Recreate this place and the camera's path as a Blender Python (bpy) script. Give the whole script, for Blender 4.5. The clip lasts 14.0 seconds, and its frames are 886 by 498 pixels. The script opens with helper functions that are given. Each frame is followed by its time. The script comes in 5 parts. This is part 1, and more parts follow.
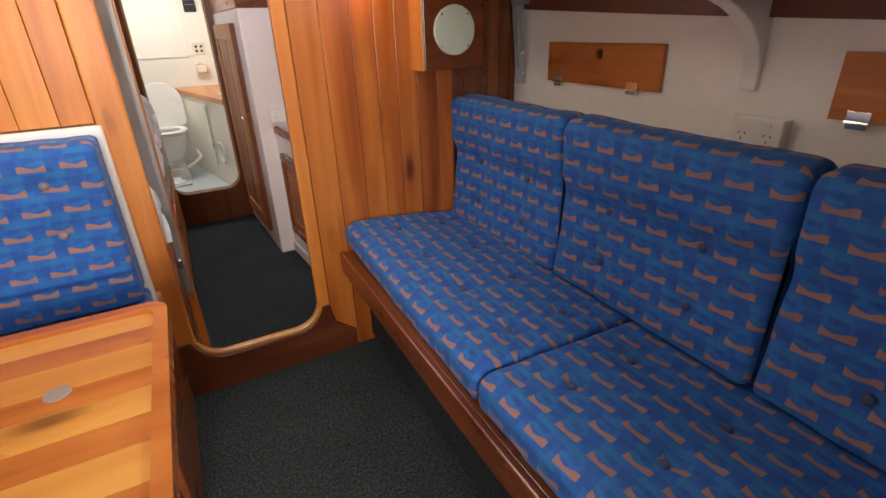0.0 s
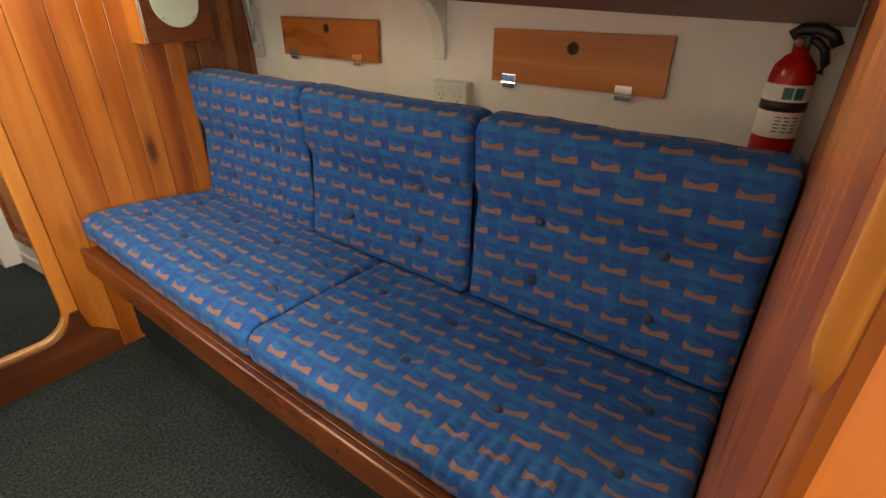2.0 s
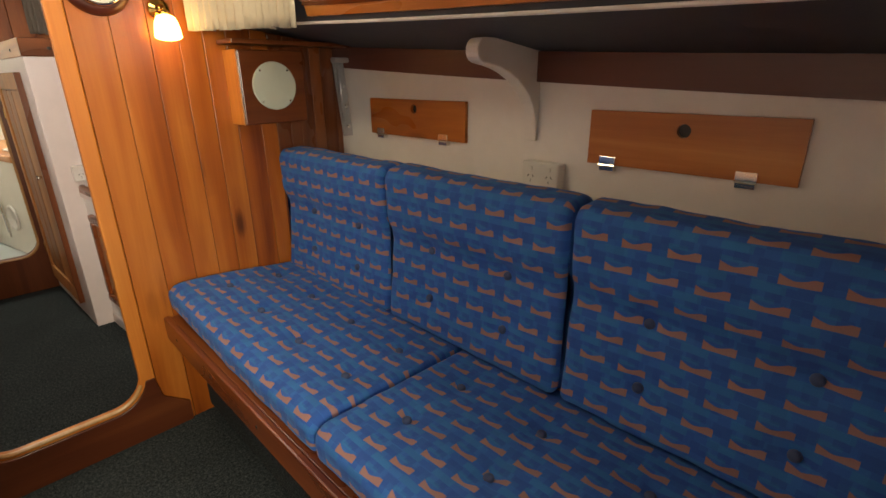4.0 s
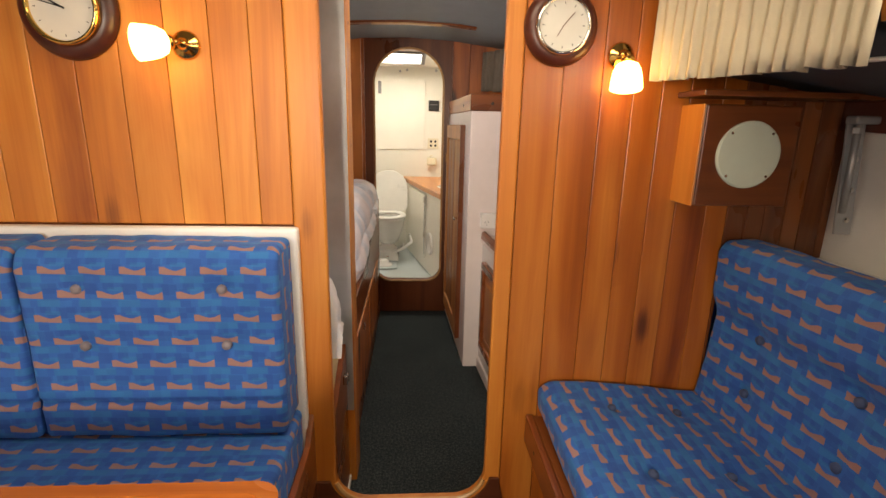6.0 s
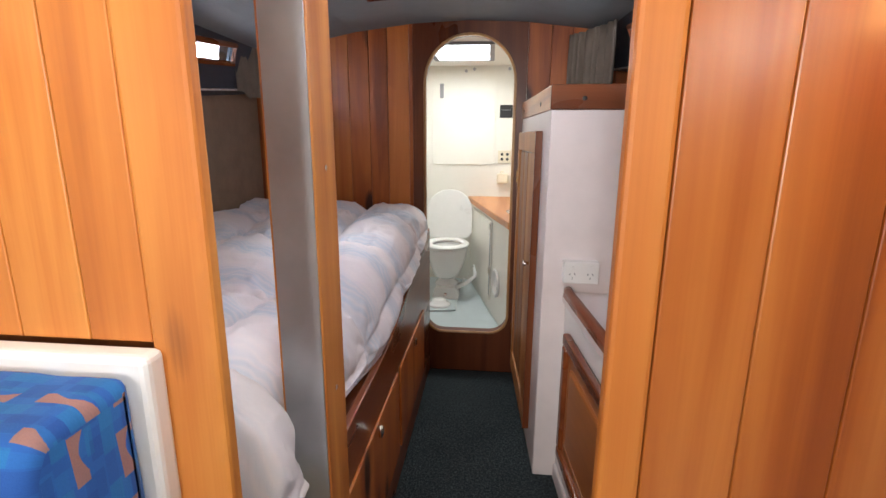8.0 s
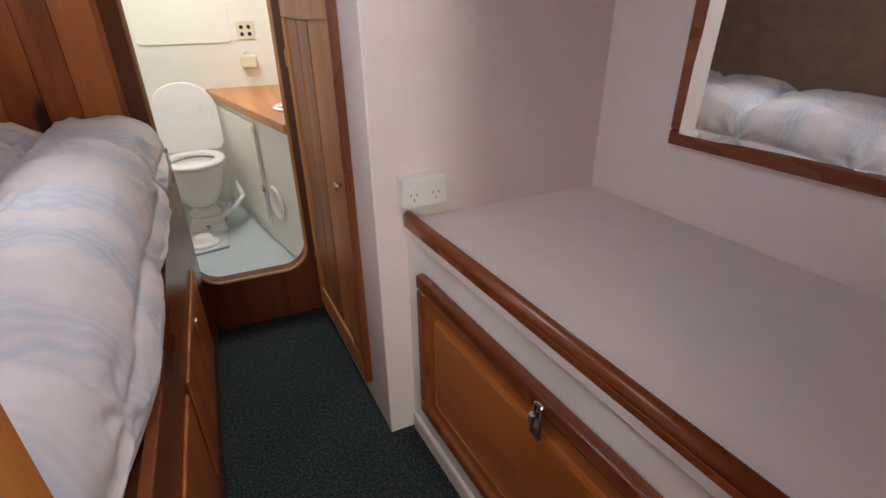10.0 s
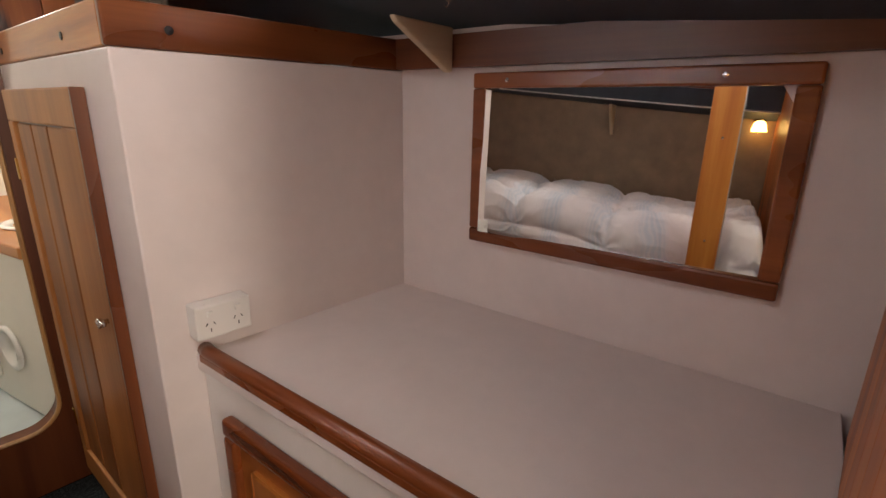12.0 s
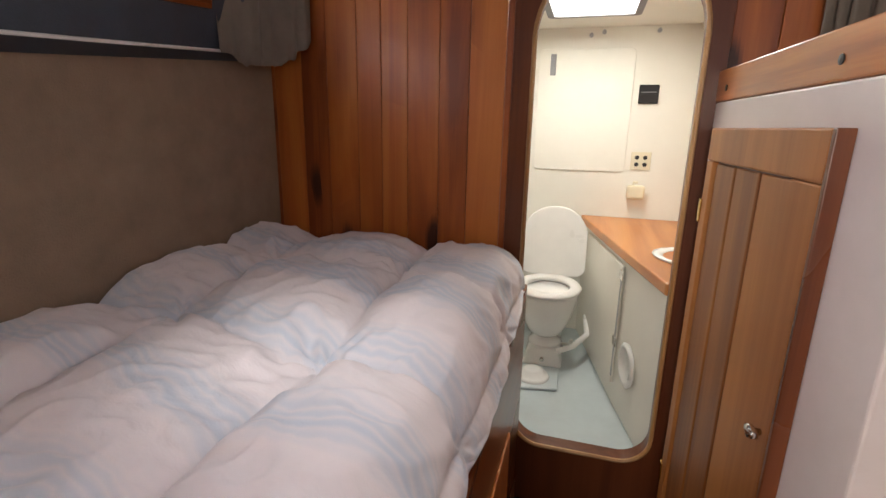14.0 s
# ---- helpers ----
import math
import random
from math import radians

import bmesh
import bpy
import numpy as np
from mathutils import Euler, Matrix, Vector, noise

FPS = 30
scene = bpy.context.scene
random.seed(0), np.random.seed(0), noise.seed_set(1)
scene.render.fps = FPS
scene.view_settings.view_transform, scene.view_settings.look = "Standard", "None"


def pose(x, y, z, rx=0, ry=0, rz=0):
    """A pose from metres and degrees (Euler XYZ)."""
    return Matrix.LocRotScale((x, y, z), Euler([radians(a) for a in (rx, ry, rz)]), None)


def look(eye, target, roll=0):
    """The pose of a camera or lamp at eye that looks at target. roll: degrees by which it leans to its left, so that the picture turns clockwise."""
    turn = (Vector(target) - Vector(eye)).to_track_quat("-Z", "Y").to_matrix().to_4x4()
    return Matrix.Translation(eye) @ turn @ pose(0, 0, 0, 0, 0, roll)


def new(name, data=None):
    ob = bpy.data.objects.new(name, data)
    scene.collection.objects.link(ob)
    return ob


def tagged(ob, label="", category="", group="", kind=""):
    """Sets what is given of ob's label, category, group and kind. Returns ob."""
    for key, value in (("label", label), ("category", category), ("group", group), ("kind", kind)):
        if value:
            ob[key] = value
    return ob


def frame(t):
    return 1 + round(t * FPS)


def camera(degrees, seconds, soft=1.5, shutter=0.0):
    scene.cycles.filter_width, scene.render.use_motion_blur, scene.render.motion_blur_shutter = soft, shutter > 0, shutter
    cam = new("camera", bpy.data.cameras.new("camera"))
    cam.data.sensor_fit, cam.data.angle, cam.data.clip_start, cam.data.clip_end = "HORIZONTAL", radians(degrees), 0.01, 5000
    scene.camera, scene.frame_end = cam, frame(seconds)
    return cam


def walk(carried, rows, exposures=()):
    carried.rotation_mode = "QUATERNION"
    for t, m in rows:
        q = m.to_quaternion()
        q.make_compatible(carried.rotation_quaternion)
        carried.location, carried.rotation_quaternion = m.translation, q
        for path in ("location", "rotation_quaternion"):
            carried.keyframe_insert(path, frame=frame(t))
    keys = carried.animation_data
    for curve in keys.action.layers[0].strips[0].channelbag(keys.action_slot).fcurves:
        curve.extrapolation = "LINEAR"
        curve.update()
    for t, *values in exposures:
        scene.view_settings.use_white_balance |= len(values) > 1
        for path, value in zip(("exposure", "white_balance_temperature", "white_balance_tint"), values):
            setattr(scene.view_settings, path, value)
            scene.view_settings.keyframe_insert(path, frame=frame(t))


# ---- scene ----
cam = camera(85.0, 14.0)
PATH = [
    (0, (0.542, 0.172, 1.266), (1.379, 1.781, 0.425), -2.0),
    (0.5, (0.579, 0.062, 1.267), (1.731, 1.409, 0.341), -1.0),
    (1, (0.553, -0.022, 1.266), (1.867, 1.165, 0.337), -0.6),
    (1.5, (0.544, -0.038, 1.266), (1.956, 1.051, 0.36), 0.1),
    (2, (0.534, -0.038, 1.263), (1.958, 1.021, 0.34), 0.4),
    (2.2, (0.536, -0.041, 1.264), (1.962, 1.014, 0.34), 0.5),
    (4.3, (0.592, 0.154, 1.284), (1.847, 1.592, 0.687), 0.1),
    (4.5, (0.583, 0.215, 1.294), (1.713, 1.761, 0.719), -0.7),
    (5, (0.538, 0.353, 1.298), (1.39, 2.086, 0.778), -1.1),
    (5.5, (0.542, 0.464, 1.295), (1.055, 2.317, 0.748), -0.8),
    (6, (0.637, 0.635, 1.3), (0.765, 2.569, 0.808), 1.3),
    (6.5, (0.718, 0.803, 1.297), (0.606, 2.742, 0.817), 1.1),
    (7, (0.74, 0.998, 1.283), (0.572, 2.929, 0.792), 0.3),
    (7.2, (0.739, 1.096, 1.291), (0.543, 3.037, 0.848), 0.3),
    (9.3, (0.68, 1.779, 1.276), (0.526, 3.688, 0.7), 0.4),
    (9.5, (0.658, 1.843, 1.279), (0.751, 3.735, 0.639), 0.3),
    (10, (0.616, 1.955, 1.258), (1.339, 3.588, 0.359), -0.7),
    (10.5, (0.599, 1.998, 1.223), (1.63, 3.236, 0.038), 1.0),
    (11, (0.594, 2.013, 1.221), (1.692, 3.201, 0.045), 2.1),
    (11.5, (0.626, 2.023, 1.257), (1.987, 3.244, 0.447), 1.5),
    (12, (0.646, 2.039, 1.282), (2.072, 3.323, 0.72), 0.9),
    (12.5, (0.645, 2.096, 1.306), (1.72, 3.748, 0.964), 2.9),
    (13, (0.612, 2.178, 1.324), (1.24, 4.042, 0.961), 3.5),
    (13.5, (0.579, 2.27, 1.318), (0.692, 4.214, 0.861), 0.7),
    (14, (0.564, 2.423, 1.302), (0.019, 4.283, 0.809), 1.1),
]
EXPOSURES = (
    (0, -0.1, 6200, 12), (0.5, -0.15, 6300, 10), (1.0, 0.0, 6600, 8), (2.0, 0.35, 7100, -2), (4.0, -0.1, 7200, 6), (5.0, -0.25, 7500, 9), (6.0, -0.15, 7200, 9), (6.5, 0.05, 6500, 10), (7.0, 0.05, 5800, 9),
    (9.3, -0.1, 5700, 7), (10.0, -0.2, 6000, 9), (10.5, -0.1, 6200, 10), (11.0, 0.08, 6200, 10), (11.5, 0.1, 6700, 11), (12.0, -0.3, 6900, 12), (12.5, -0.5, 6700, 11), (13.0, -0.45, 6400, 10), (13.5, -0.35, 6500, 12), (14, -0.15, 6300, 10))
walk(cam, [(t, look(eye, target, roll)) for t, eye, target, roll in PATH], EXPOSURES)

# ---- world and large lights ----
world = bpy.data.worlds.new("sky")
scene.world = world
world.use_nodes = True
wn = world.node_tree
sky = wn.nodes.new("ShaderNodeTexSky")
sky.sky_type, sky.sun_disc, sky.sun_elevation, sky.sun_rotation = "NISHITA", False, radians(50), radians(200)
wn.links.new(sky.outputs[0], wn.nodes["Background"].inputs[0])
wn.nodes["Background"].inputs[1].default_value = 0.15


def area_light(name, eye, target, sx, sy, watts, colour):
    d = bpy.data.lights.new(name, "AREA")
    d.shape, d.size, d.size_y, d.energy, d.color = "RECTANGLE", sx, sy, watts, colour
    ob = new(name, d)
    ob.matrix_world = look(eye, target)
    return ob


sun_data = bpy.data.lights.new("sun", "SUN")
sun_data.energy, sun_data.angle, sun_data.color = 1.5, radians(10), (1.0, 0.96, 0.9)
new("sun", sun_data).matrix_world = look((3, -3, 6), (0, 1, 0))
DAY, WARMDAY = (1.0, 0.905, 0.90), (1.0, 0.83, 0.60)
area_light("window_light_saloon", (1.395, 0.62, 1.525), (0.3, 0.62, 1.1), 1.4, 0.15, 6, WARMDAY)
# weak added fill from port, in a saloon window that is never in view
area_light("window_light_saloon_port", (-0.44, 0.62, 1.475), (0.9, 0.62, 1.0), 1.4, 0.15, 0.6, WARMDAY)
area_light("window_light_cabin", (1.36, 2.86, 1.625), (0.3, 2.86, 1.1), 1.25, 0.07, 5, DAY)
area_light("window_light_cabin_port", (-0.45, 2.86, 1.58), (1.0, 2.86, 1.0), 1.25, 0.07, 6.5, DAY)
area_light("companionway_light", (0.05, -1.38, 1.38), (0.35, 1.9, 0.95), 0.55, 0.7, 60, (1.0, 0.90, 0.78))
area_light("hatch_light_head", (0.53, 4.555, 1.828), (0.53, 4.555, 0), 0.33, 0.54, 11, (1.0, 0.95, 0.84))
# added overhead fills for saloon and cabin, set in unseen roof openings
area_light("overhead_fill_saloon", (0.6, 1.46, 1.875), (0.6, 1.46, 0), 0.46, 0.46, 7.5, WARMDAY)
area_light("overhead_fill_cabin", (0.58, 2.50, 1.875), (0.58, 2.50, 0), 0.42, 0.42, 4.0, DAY)


# ---- materials ----
def mat(name):
    m = bpy.data.materials.new(name)
    m.use_nodes = True
    nt = m.node_tree
    return m, nt, nt.nodes["Principled BSDF"]


def nd(nt, kind, **kw):
    n = nt.nodes.new(kind)
    for k, v in kw.items():
        if k == "op":
            n.operation = v
        elif isinstance(k, str) and k.startswith("i") and k[1:].isdigit():
            n.inputs[int(k[1:])].default_value = v
    return n


def ramp(nt, fac, stops):
    r = nt.nodes.new("ShaderNodeValToRGB")
    el = r.color_ramp.elements
    while len(el) < len(stops):
        el.new(0.5)
    for e, (p, c) in zip(el, stops):
        e.position, e.color = p, (*c, 1)
    nt.links.new(fac, r.inputs[0])
    return r.outputs[0]


def maths(nt, op, a, b=None, c=None):
    n = nt.nodes.new("ShaderNodeMath")
    n.operation = op
    for i, v in enumerate((a, b, c)):
        if v is None:
            continue
        if isinstance(v, (int, float)):
            n.inputs[i].default_value = v
        else:
            nt.links.new(v, n.inputs[i])
    return n.outputs[0]


def mixc(nt, fac, a, b, blend="MIX"):
    n = nt.nodes.new("ShaderNodeMix")
    n.data_type, n.blend_type = "RGBA", blend
    for i, v in ((0, fac), (6, a), (7, b)):
        if isinstance(v, tuple):
            n.inputs[i].default_value = (*v, 1)
        elif isinstance(v, (int, float)):
            n.inputs[i].default_value = v
        else:
            nt.links.new(v, n.inputs[i])
    return n.outputs[2]


def bump(nt, b, height, strength=0.3, distance=0.002):
    n = nt.nodes.new("ShaderNodeBump")
    n.inputs["Strength"].default_value, n.inputs["Distance"].default_value = strength, distance
    nt.links.new(height, n.inputs["Height"])
    nt.links.new(n.outputs[0], b.inputs["Normal"])


def coords(nt, scale, vary=True):
    tc = nt.nodes.new("ShaderNodeTexCoord")
    mp = nt.nodes.new("ShaderNodeMapping")
    mp.inputs["Scale"].default_value = scale
    nt.links.new(tc.outputs["Object"], mp.inputs[0])
    if vary:
        oi = nt.nodes.new("ShaderNodeObjectInfo")
        k = maths(nt, "MULTIPLY", oi.outputs["Random"], 37.0)
        nt.links.new(k, mp.inputs["Location"])
        return mp.outputs[0], oi.outputs["Random"]
    return mp.outputs[0], None


def noise_tex(nt, vec, scale, detail=4, rough=0.55, dist=0.0):
    n = nt.nodes.new("ShaderNodeTexNoise")
    n.inputs["Scale"].default_value, n.inputs["Detail"].default_value = scale, detail
    n.inputs["Roughness"].default_value, n.inputs["Distortion"].default_value = rough, dist
    nt.links.new(vec, n.inputs["Vector"])
    return n.outputs["Fac"]


def wood(name, dark, mid, light, axis="z", gloss=0.3, knots=0.0, spread=0.35):
    """Varnished timber with long straight grain along axis; each piece takes its own tone."""
    m, nt, b = mat(name)

    def along(k, across):
        return {"x": (k, across, across), "y": (across, k, across), "z": (across, across, k)}[axis]

    v1, rnd = coords(nt, along(0.6, 8))
    streak = noise_tex(nt, v1, 1.0, 4, 0.55, 1.1)
    v2, _ = coords(nt, along(2.2, 170))
    fibre = noise_tex(nt, v2, 1.0, 3, 0.6)
    v3, _ = coords(nt, along(1.6, 4.5))
    cloud = noise_tex(nt, v3, 1.0, 3, 0.5)
    f = maths(nt, "ADD", maths(nt, "MULTIPLY", streak, 0.75), maths(nt, "MULTIPLY", fibre, 0.10))
    f = maths(nt, "ADD", f, maths(nt, "MULTIPLY", cloud, 0.25))
    f = maths(nt, "ADD", f, maths(nt, "MULTIPLY_ADD", rnd, spread * 0.6, -0.05 - spread * 0.3))
    col = ramp(nt, f, [(0.30, dark), (0.5, mid), (0.70, light)])
    if knots:
        # sparse knots, with the grain swept darker round each
        vk, _ = coords(nt, along(3.0, 8))
        vo = nt.nodes.new("ShaderNodeTexVoronoi")
        vo.inputs["Scale"].default_value = 1.0
        nt.links.new(vk, vo.inputs["Vector"])
        few = ramp(nt, vo.outputs["Color"], [(0.50, (0, 0, 0)), (0.56, (1, 1, 1))])
        d = maths(nt, "ADD", vo.outputs["Distance"], maths(nt, "MULTIPLY", fibre, 0.14))
        size = 0.17 if knots < 0.9 else 0.24
        heart = ramp(nt, d, [(size, (1, 1, 1)), (size + 0.12, (0, 0, 0))])
        halo = ramp(nt, d, [(size + 0.03, (1, 1, 1)), (size + 0.42, (0, 0, 0))])
        col = mixc(nt, maths(nt, "MULTIPLY", maths(nt, "MULTIPLY", halo, few), 0.45 * knots), col, dark)
        col = mixc(nt, maths(nt, "MULTIPLY", maths(nt, "MULTIPLY", heart, few), knots), col, tuple(c * 0.22 for c in dark))
    nt.links.new(col, b.inputs["Base Color"])
    nt.links.new(maths(nt, "MULTIPLY_ADD", cloud, 0.16, gloss - 0.08), b.inputs["Roughness"])
    b.inputs["Coat Weight"].default_value = 0.12
    b.inputs["Coat Roughness"].default_value = 0.24
    bump(nt, b, maths(nt, "ADD", fibre, maths(nt, "MULTIPLY", cloud, 1.5)), 0.09, 0.001)
    return m


def plain(name, colour, rough=0.5, metal=0.0, vary=0.12, scale=9.0, rel=0.0, relscale=200.0, dist=0.001):
    """A plain surface with faint mottling and fine relief."""
    m, nt, b = mat(name)
    v, _ = coords(nt, (1, 1, 1), vary=False)
    n1 = noise_tex(nt, v, scale, 4, 0.6)
    lo, hi = tuple(c * (1 - vary) for c in colour), tuple(min(1, c * (1 + vary)) for c in colour)
    nt.links.new(ramp(nt, n1, [(0.3, lo), (0.7, hi)]), b.inputs["Base Color"])
    nt.links.new(maths(nt, "MULTIPLY_ADD", n1, 0.2, rough - 0.1), b.inputs["Roughness"])
    b.inputs["Metallic"].default_value = metal
    if rel:
        bump(nt, b, noise_tex(nt, v, relscale, 3, 0.6), rel, dist)
    return m


def fabric_blue():
    """Woven blue upholstery with rows of small orange bow motifs over stepped blue and turquoise blocks, in metres on the UV map."""
    m, nt, b = mat("blue_upholstery")
    uv = nt.nodes.new("ShaderNodeTexCoord").outputs["UV"]
    sep = nt.nodes.new("ShaderNodeSeparateXYZ")
    nt.links.new(uv, sep.inputs[0])
    u, v = sep.outputs[0], sep.outputs[1]
    rv = maths(nt, "DIVIDE", v, 0.059)
    row, fv = maths(nt, "FLOOR", rv), maths(nt, "FRACT", rv)
    us = maths(nt, "ADD", maths(nt, "DIVIDE", u, 0.090), maths(nt, "MULTIPLY", row, 0.36))
    col_n, fu = maths(nt, "FLOOR", us), maths(nt, "FRACT", us)

    def box(a0, a1, b0, b1, du=0.0):
        g = fu if not du else maths(nt, "FRACT", maths(nt, "ADD", us, du))
        k = maths(nt, "MULTIPLY", maths(nt, "GREATER_THAN", g, a0), maths(nt, "LESS_THAN", g, a1))
        return maths(nt, "MULTIPLY", k, maths(nt, "MULTIPLY", maths(nt, "GREATER_THAN", fv, b0), maths(nt, "LESS_THAN", fv, b1)))

    # a bow: square block at one end, pinched waist, flared tip at the other
    d = maths(nt, "DIVIDE", maths(nt, "SUBTRACT", fu, 0.50), 0.33)
    flare = maths(nt, "POWER", maths(nt, "ABSOLUTE", maths(nt, "SUBTRACT", d, 0.22)), 1.5)
    top = maths(nt, "MINIMUM", maths(nt, "MULTIPLY_ADD", flare, 0.20, 0.505), 0.66)
    foot = maths(nt, "MULTIPLY_ADD", d, -0.03, 0.345)
    motif = maths(nt, "MULTIPLY", maths(nt, "LESS_THAN", fv, top), maths(nt, "GREATER_THAN", fv, foot))
    motif = maths(nt, "MULTIPLY", motif, maths(nt, "LESS_THAN", maths(nt, "ABSOLUTE", d), 1.0))
    cell = nt.nodes.new("ShaderNodeCombineXYZ")
    nt.links.new(maths(nt, "FLOOR", maths(nt, "MULTIPLY", us, 4.0)), cell.inputs[0])
    nt.links.new(maths(nt, "FLOOR", maths(nt, "MULTIPLY", rv, 4.0)), cell.inputs[1])
    wn_ = nt.nodes.new("ShaderNodeTexWhiteNoise")
    wn_.noise_dimensions = "2D"
    nt.links.new(cell.outputs[0], wn_.inputs["Vector"])
    blue = ramp(nt, wn_.outputs["Value"], [(0.0, (0.024, 0.120, 0.48)), (0.5, (0.028, 0.142, 0.53)), (1.0, (0.032, 0.178, 0.57))])
    turq = maths(nt, "MAXIMUM", box(0.05, 0.62, 0.0, 0.30, 0.38), box(0.0, 0.40, 0.66, 0.82, 0.55))
    navy = maths(nt, "MAXIMUM", box(0.02, 0.40, 0.52, 0.96, 0.20), box(0.35, 0.62, 0.74, 1.0))
    fine = noise_tex(nt, uv, 420, 2, 0.6)
    broad = noise_tex(nt, uv, 5, 3, 0.6)
    col = mixc(nt, maths(nt, "MULTIPLY", turq, 0.30), blue, (0.030, 0.285, 0.53))
    col = mixc(nt, maths(nt, "MULTIPLY", navy, 0.42), col, (0.016, 0.080, 0.36))
    col = mixc(nt, maths(nt, "MULTIPLY", motif, 0.86), col, (0.46, 0.225, 0.125))
    col = mixc(nt, maths(nt, "MULTIPLY", fine, 0.28), col, (0.01, 0.03, 0.12), "MIX")
    col = mixc(nt, 0.3, col, mixc(nt, broad, (0.45, 0.45, 0.45), (1, 1, 1)), "MULTIPLY")
    nt.links.new(col, b.inputs["Base Color"])
    b.inputs["Roughness"].default_value = 0.85
    b.inputs["Sheen Weight"].default_value = 0.15
    b.inputs["Sheen Roughness"].default_value = 0.4
    b.inputs["Sheen Tint"].default_value = (0.4, 0.6, 1.0, 1)
    bump(nt, b, fine, 0.35, 0.0012)
    return m


def duvet_cloth():
    m, nt, b = mat("striped_duvet_cotton")
    uv = nt.nodes.new("ShaderNodeTexCoord").outputs["UV"]
    sep = nt.nodes.new("ShaderNodeSeparateXYZ")
    nt.links.new(uv, sep.inputs[0])
    w = maths(nt, "MULTIPLY", noise_tex(nt, uv, 3.0, 4, 0.5), 0.22)
    s = maths(nt, "ADD", maths(nt, "ADD", maths(nt, "MULTIPLY", sep.outputs[0], 0.10), sep.outputs[1]), w)
    band = maths(nt, "FRACT", maths(nt, "DIVIDE", s, 0.23))
    fine = maths(nt, "FRACT", maths(nt, "DIVIDE", s, 0.021))
    blue = ramp(nt, band, [(0.0, (0.1, 0.1, 0.1)), (0.34, (0, 0, 0)), (0.54, (1, 1, 1)), (0.74, (0.85, 0.85, 0.85)), (0.96, (0.1, 0.1, 0.1))])
    line = ramp(nt, fine, [(0.0, (0.45, 0.45, 0.45)), (0.35, (1, 1, 1)), (0.6, (1, 1, 1)), (1.0, (0.45, 0.45, 0.45))])
    col = mixc(nt, maths(nt, "MULTIPLY", maths(nt, "MULTIPLY", blue, line), 0.75), (0.82, 0.77, 0.78), (0.46, 0.58, 0.70))
    col = mixc(nt, maths(nt, "MULTIPLY", noise_tex(nt, uv, 4, 3), 0.35), col, (0.82, 0.70, 0.66))
    nt.links.new(col, b.inputs["Base Color"])
    b.inputs["Roughness"].default_value = 0.8
    b.inputs["Sheen Weight"].default_value = 0.2
    bump(nt, b, maths(nt, "ADD", noise_tex(nt, uv, 14, 4, 0.5, 0.3), maths(nt, "MULTIPLY", noise_tex(nt, uv, 70, 3, 0.6), 0.08)), 0.6, 0.013)
    return m


def carpet():
    m, nt, b = mat("blue_grey_carpet")
    v, _ = coords(nt, (1, 1, 1), vary=False)
    n0, n2 = noise_tex(nt, v, 260, 2, 0.7), noise_tex(nt, v, 4, 4, 0.6)
    n1 = maths(nt, "MULTIPLY_ADD", noise_tex(nt, v, 105, 3, 0.75), 0.52, maths(nt, "MULTIPLY", n0, 0.5))
    c = ramp(nt, n1, [(0.36, (0.008, 0.011, 0.013)), (0.5, (0.034, 0.043, 0.046)), (0.64, (0.106, 0.124, 0.126))])
    c = mixc(nt, 0.75, c, mixc(nt, n2, (0.35, 0.35, 0.36), (1.0, 1.0, 1.0)), "MULTIPLY")
    nt.links.new(c, b.inputs["Base Color"])
    b.inputs["Roughness"].default_value = 0.95
    b.inputs["Specular IOR Level"].default_value = 0.1
    bump(nt, b, n1, 0.8, 0.004)
    return m


def emitter(name, colour, strength):
    m, nt, b = mat(name)
    b.inputs["Base Color"].default_value = (*colour, 1)
    b.inputs["Emission Color"].default_value = (*colour, 1)
    b.inputs["Emission Strength"].default_value = strength
    b.inputs["Roughness"].default_value = 0.3
    return m


PINE_Z = wood("honey_pine_upright", (0.28, 0.066, 0.008), (0.51, 0.163, 0.021), (0.69, 0.290, 0.053), "z", 0.48, 0.6)
PINE_Y = wood("honey_pine_fore_aft", (0.28, 0.072, 0.012), (0.46, 0.150, 0.028), (0.60, 0.25, 0.06), "y", 0.3, 0.5)
PINE_S = wood("red_pine_upright", (0.18, 0.036, 0.005), (0.36, 0.095, 0.012), (0.50, 0.172, 0.030), "z", 0.34, 0.8)
PALE = wood("pale_bare_wood", (0.46, 0.33, 0.2), (0.6, 0.46, 0.3), (0.7, 0.57, 0.4), "x", 0.5)
PINE_X = wood("red_pine_athwart", (0.36, 0.095, 0.016), (0.50, 0.155, 0.030), (0.60, 0.22, 0.050), "x", 0.26, 0.3, 0.3)
KNOTTY_Z = wood("knotty_pine_upright", (0.20, 0.042, 0.007), (0.42, 0.112, 0.017), (0.56, 0.19, 0.036), "z", 0.42, 1.0)
DARKTEAK_X = wood("black_brown_teak_athwart", (0.045, 0.010, 0.004), (0.095, 0.024, 0.008), (0.15, 0.044, 0.013), "x", 0.3)
# dark teak with the shade under the side deck put into its colour
SHADETEAK_Y = wood("shaded_teak_fore_aft", (0.05, 0.011, 0.004), (0.10, 0.026, 0.009), (0.16, 0.048, 0.014), "y", 0.35)
DARKTEAK_Z = wood("black_brown_teak_upright", (0.05, 0.011, 0.004), (0.105, 0.027, 0.009), (0.17, 0.05, 0.015), "z", 0.3)
TEAK_X = wood("dark_teak_athwart", (0.075, 0.017, 0.006), (0.15, 0.042, 0.012), (0.24, 0.075, 0.022), "x", 0.28)
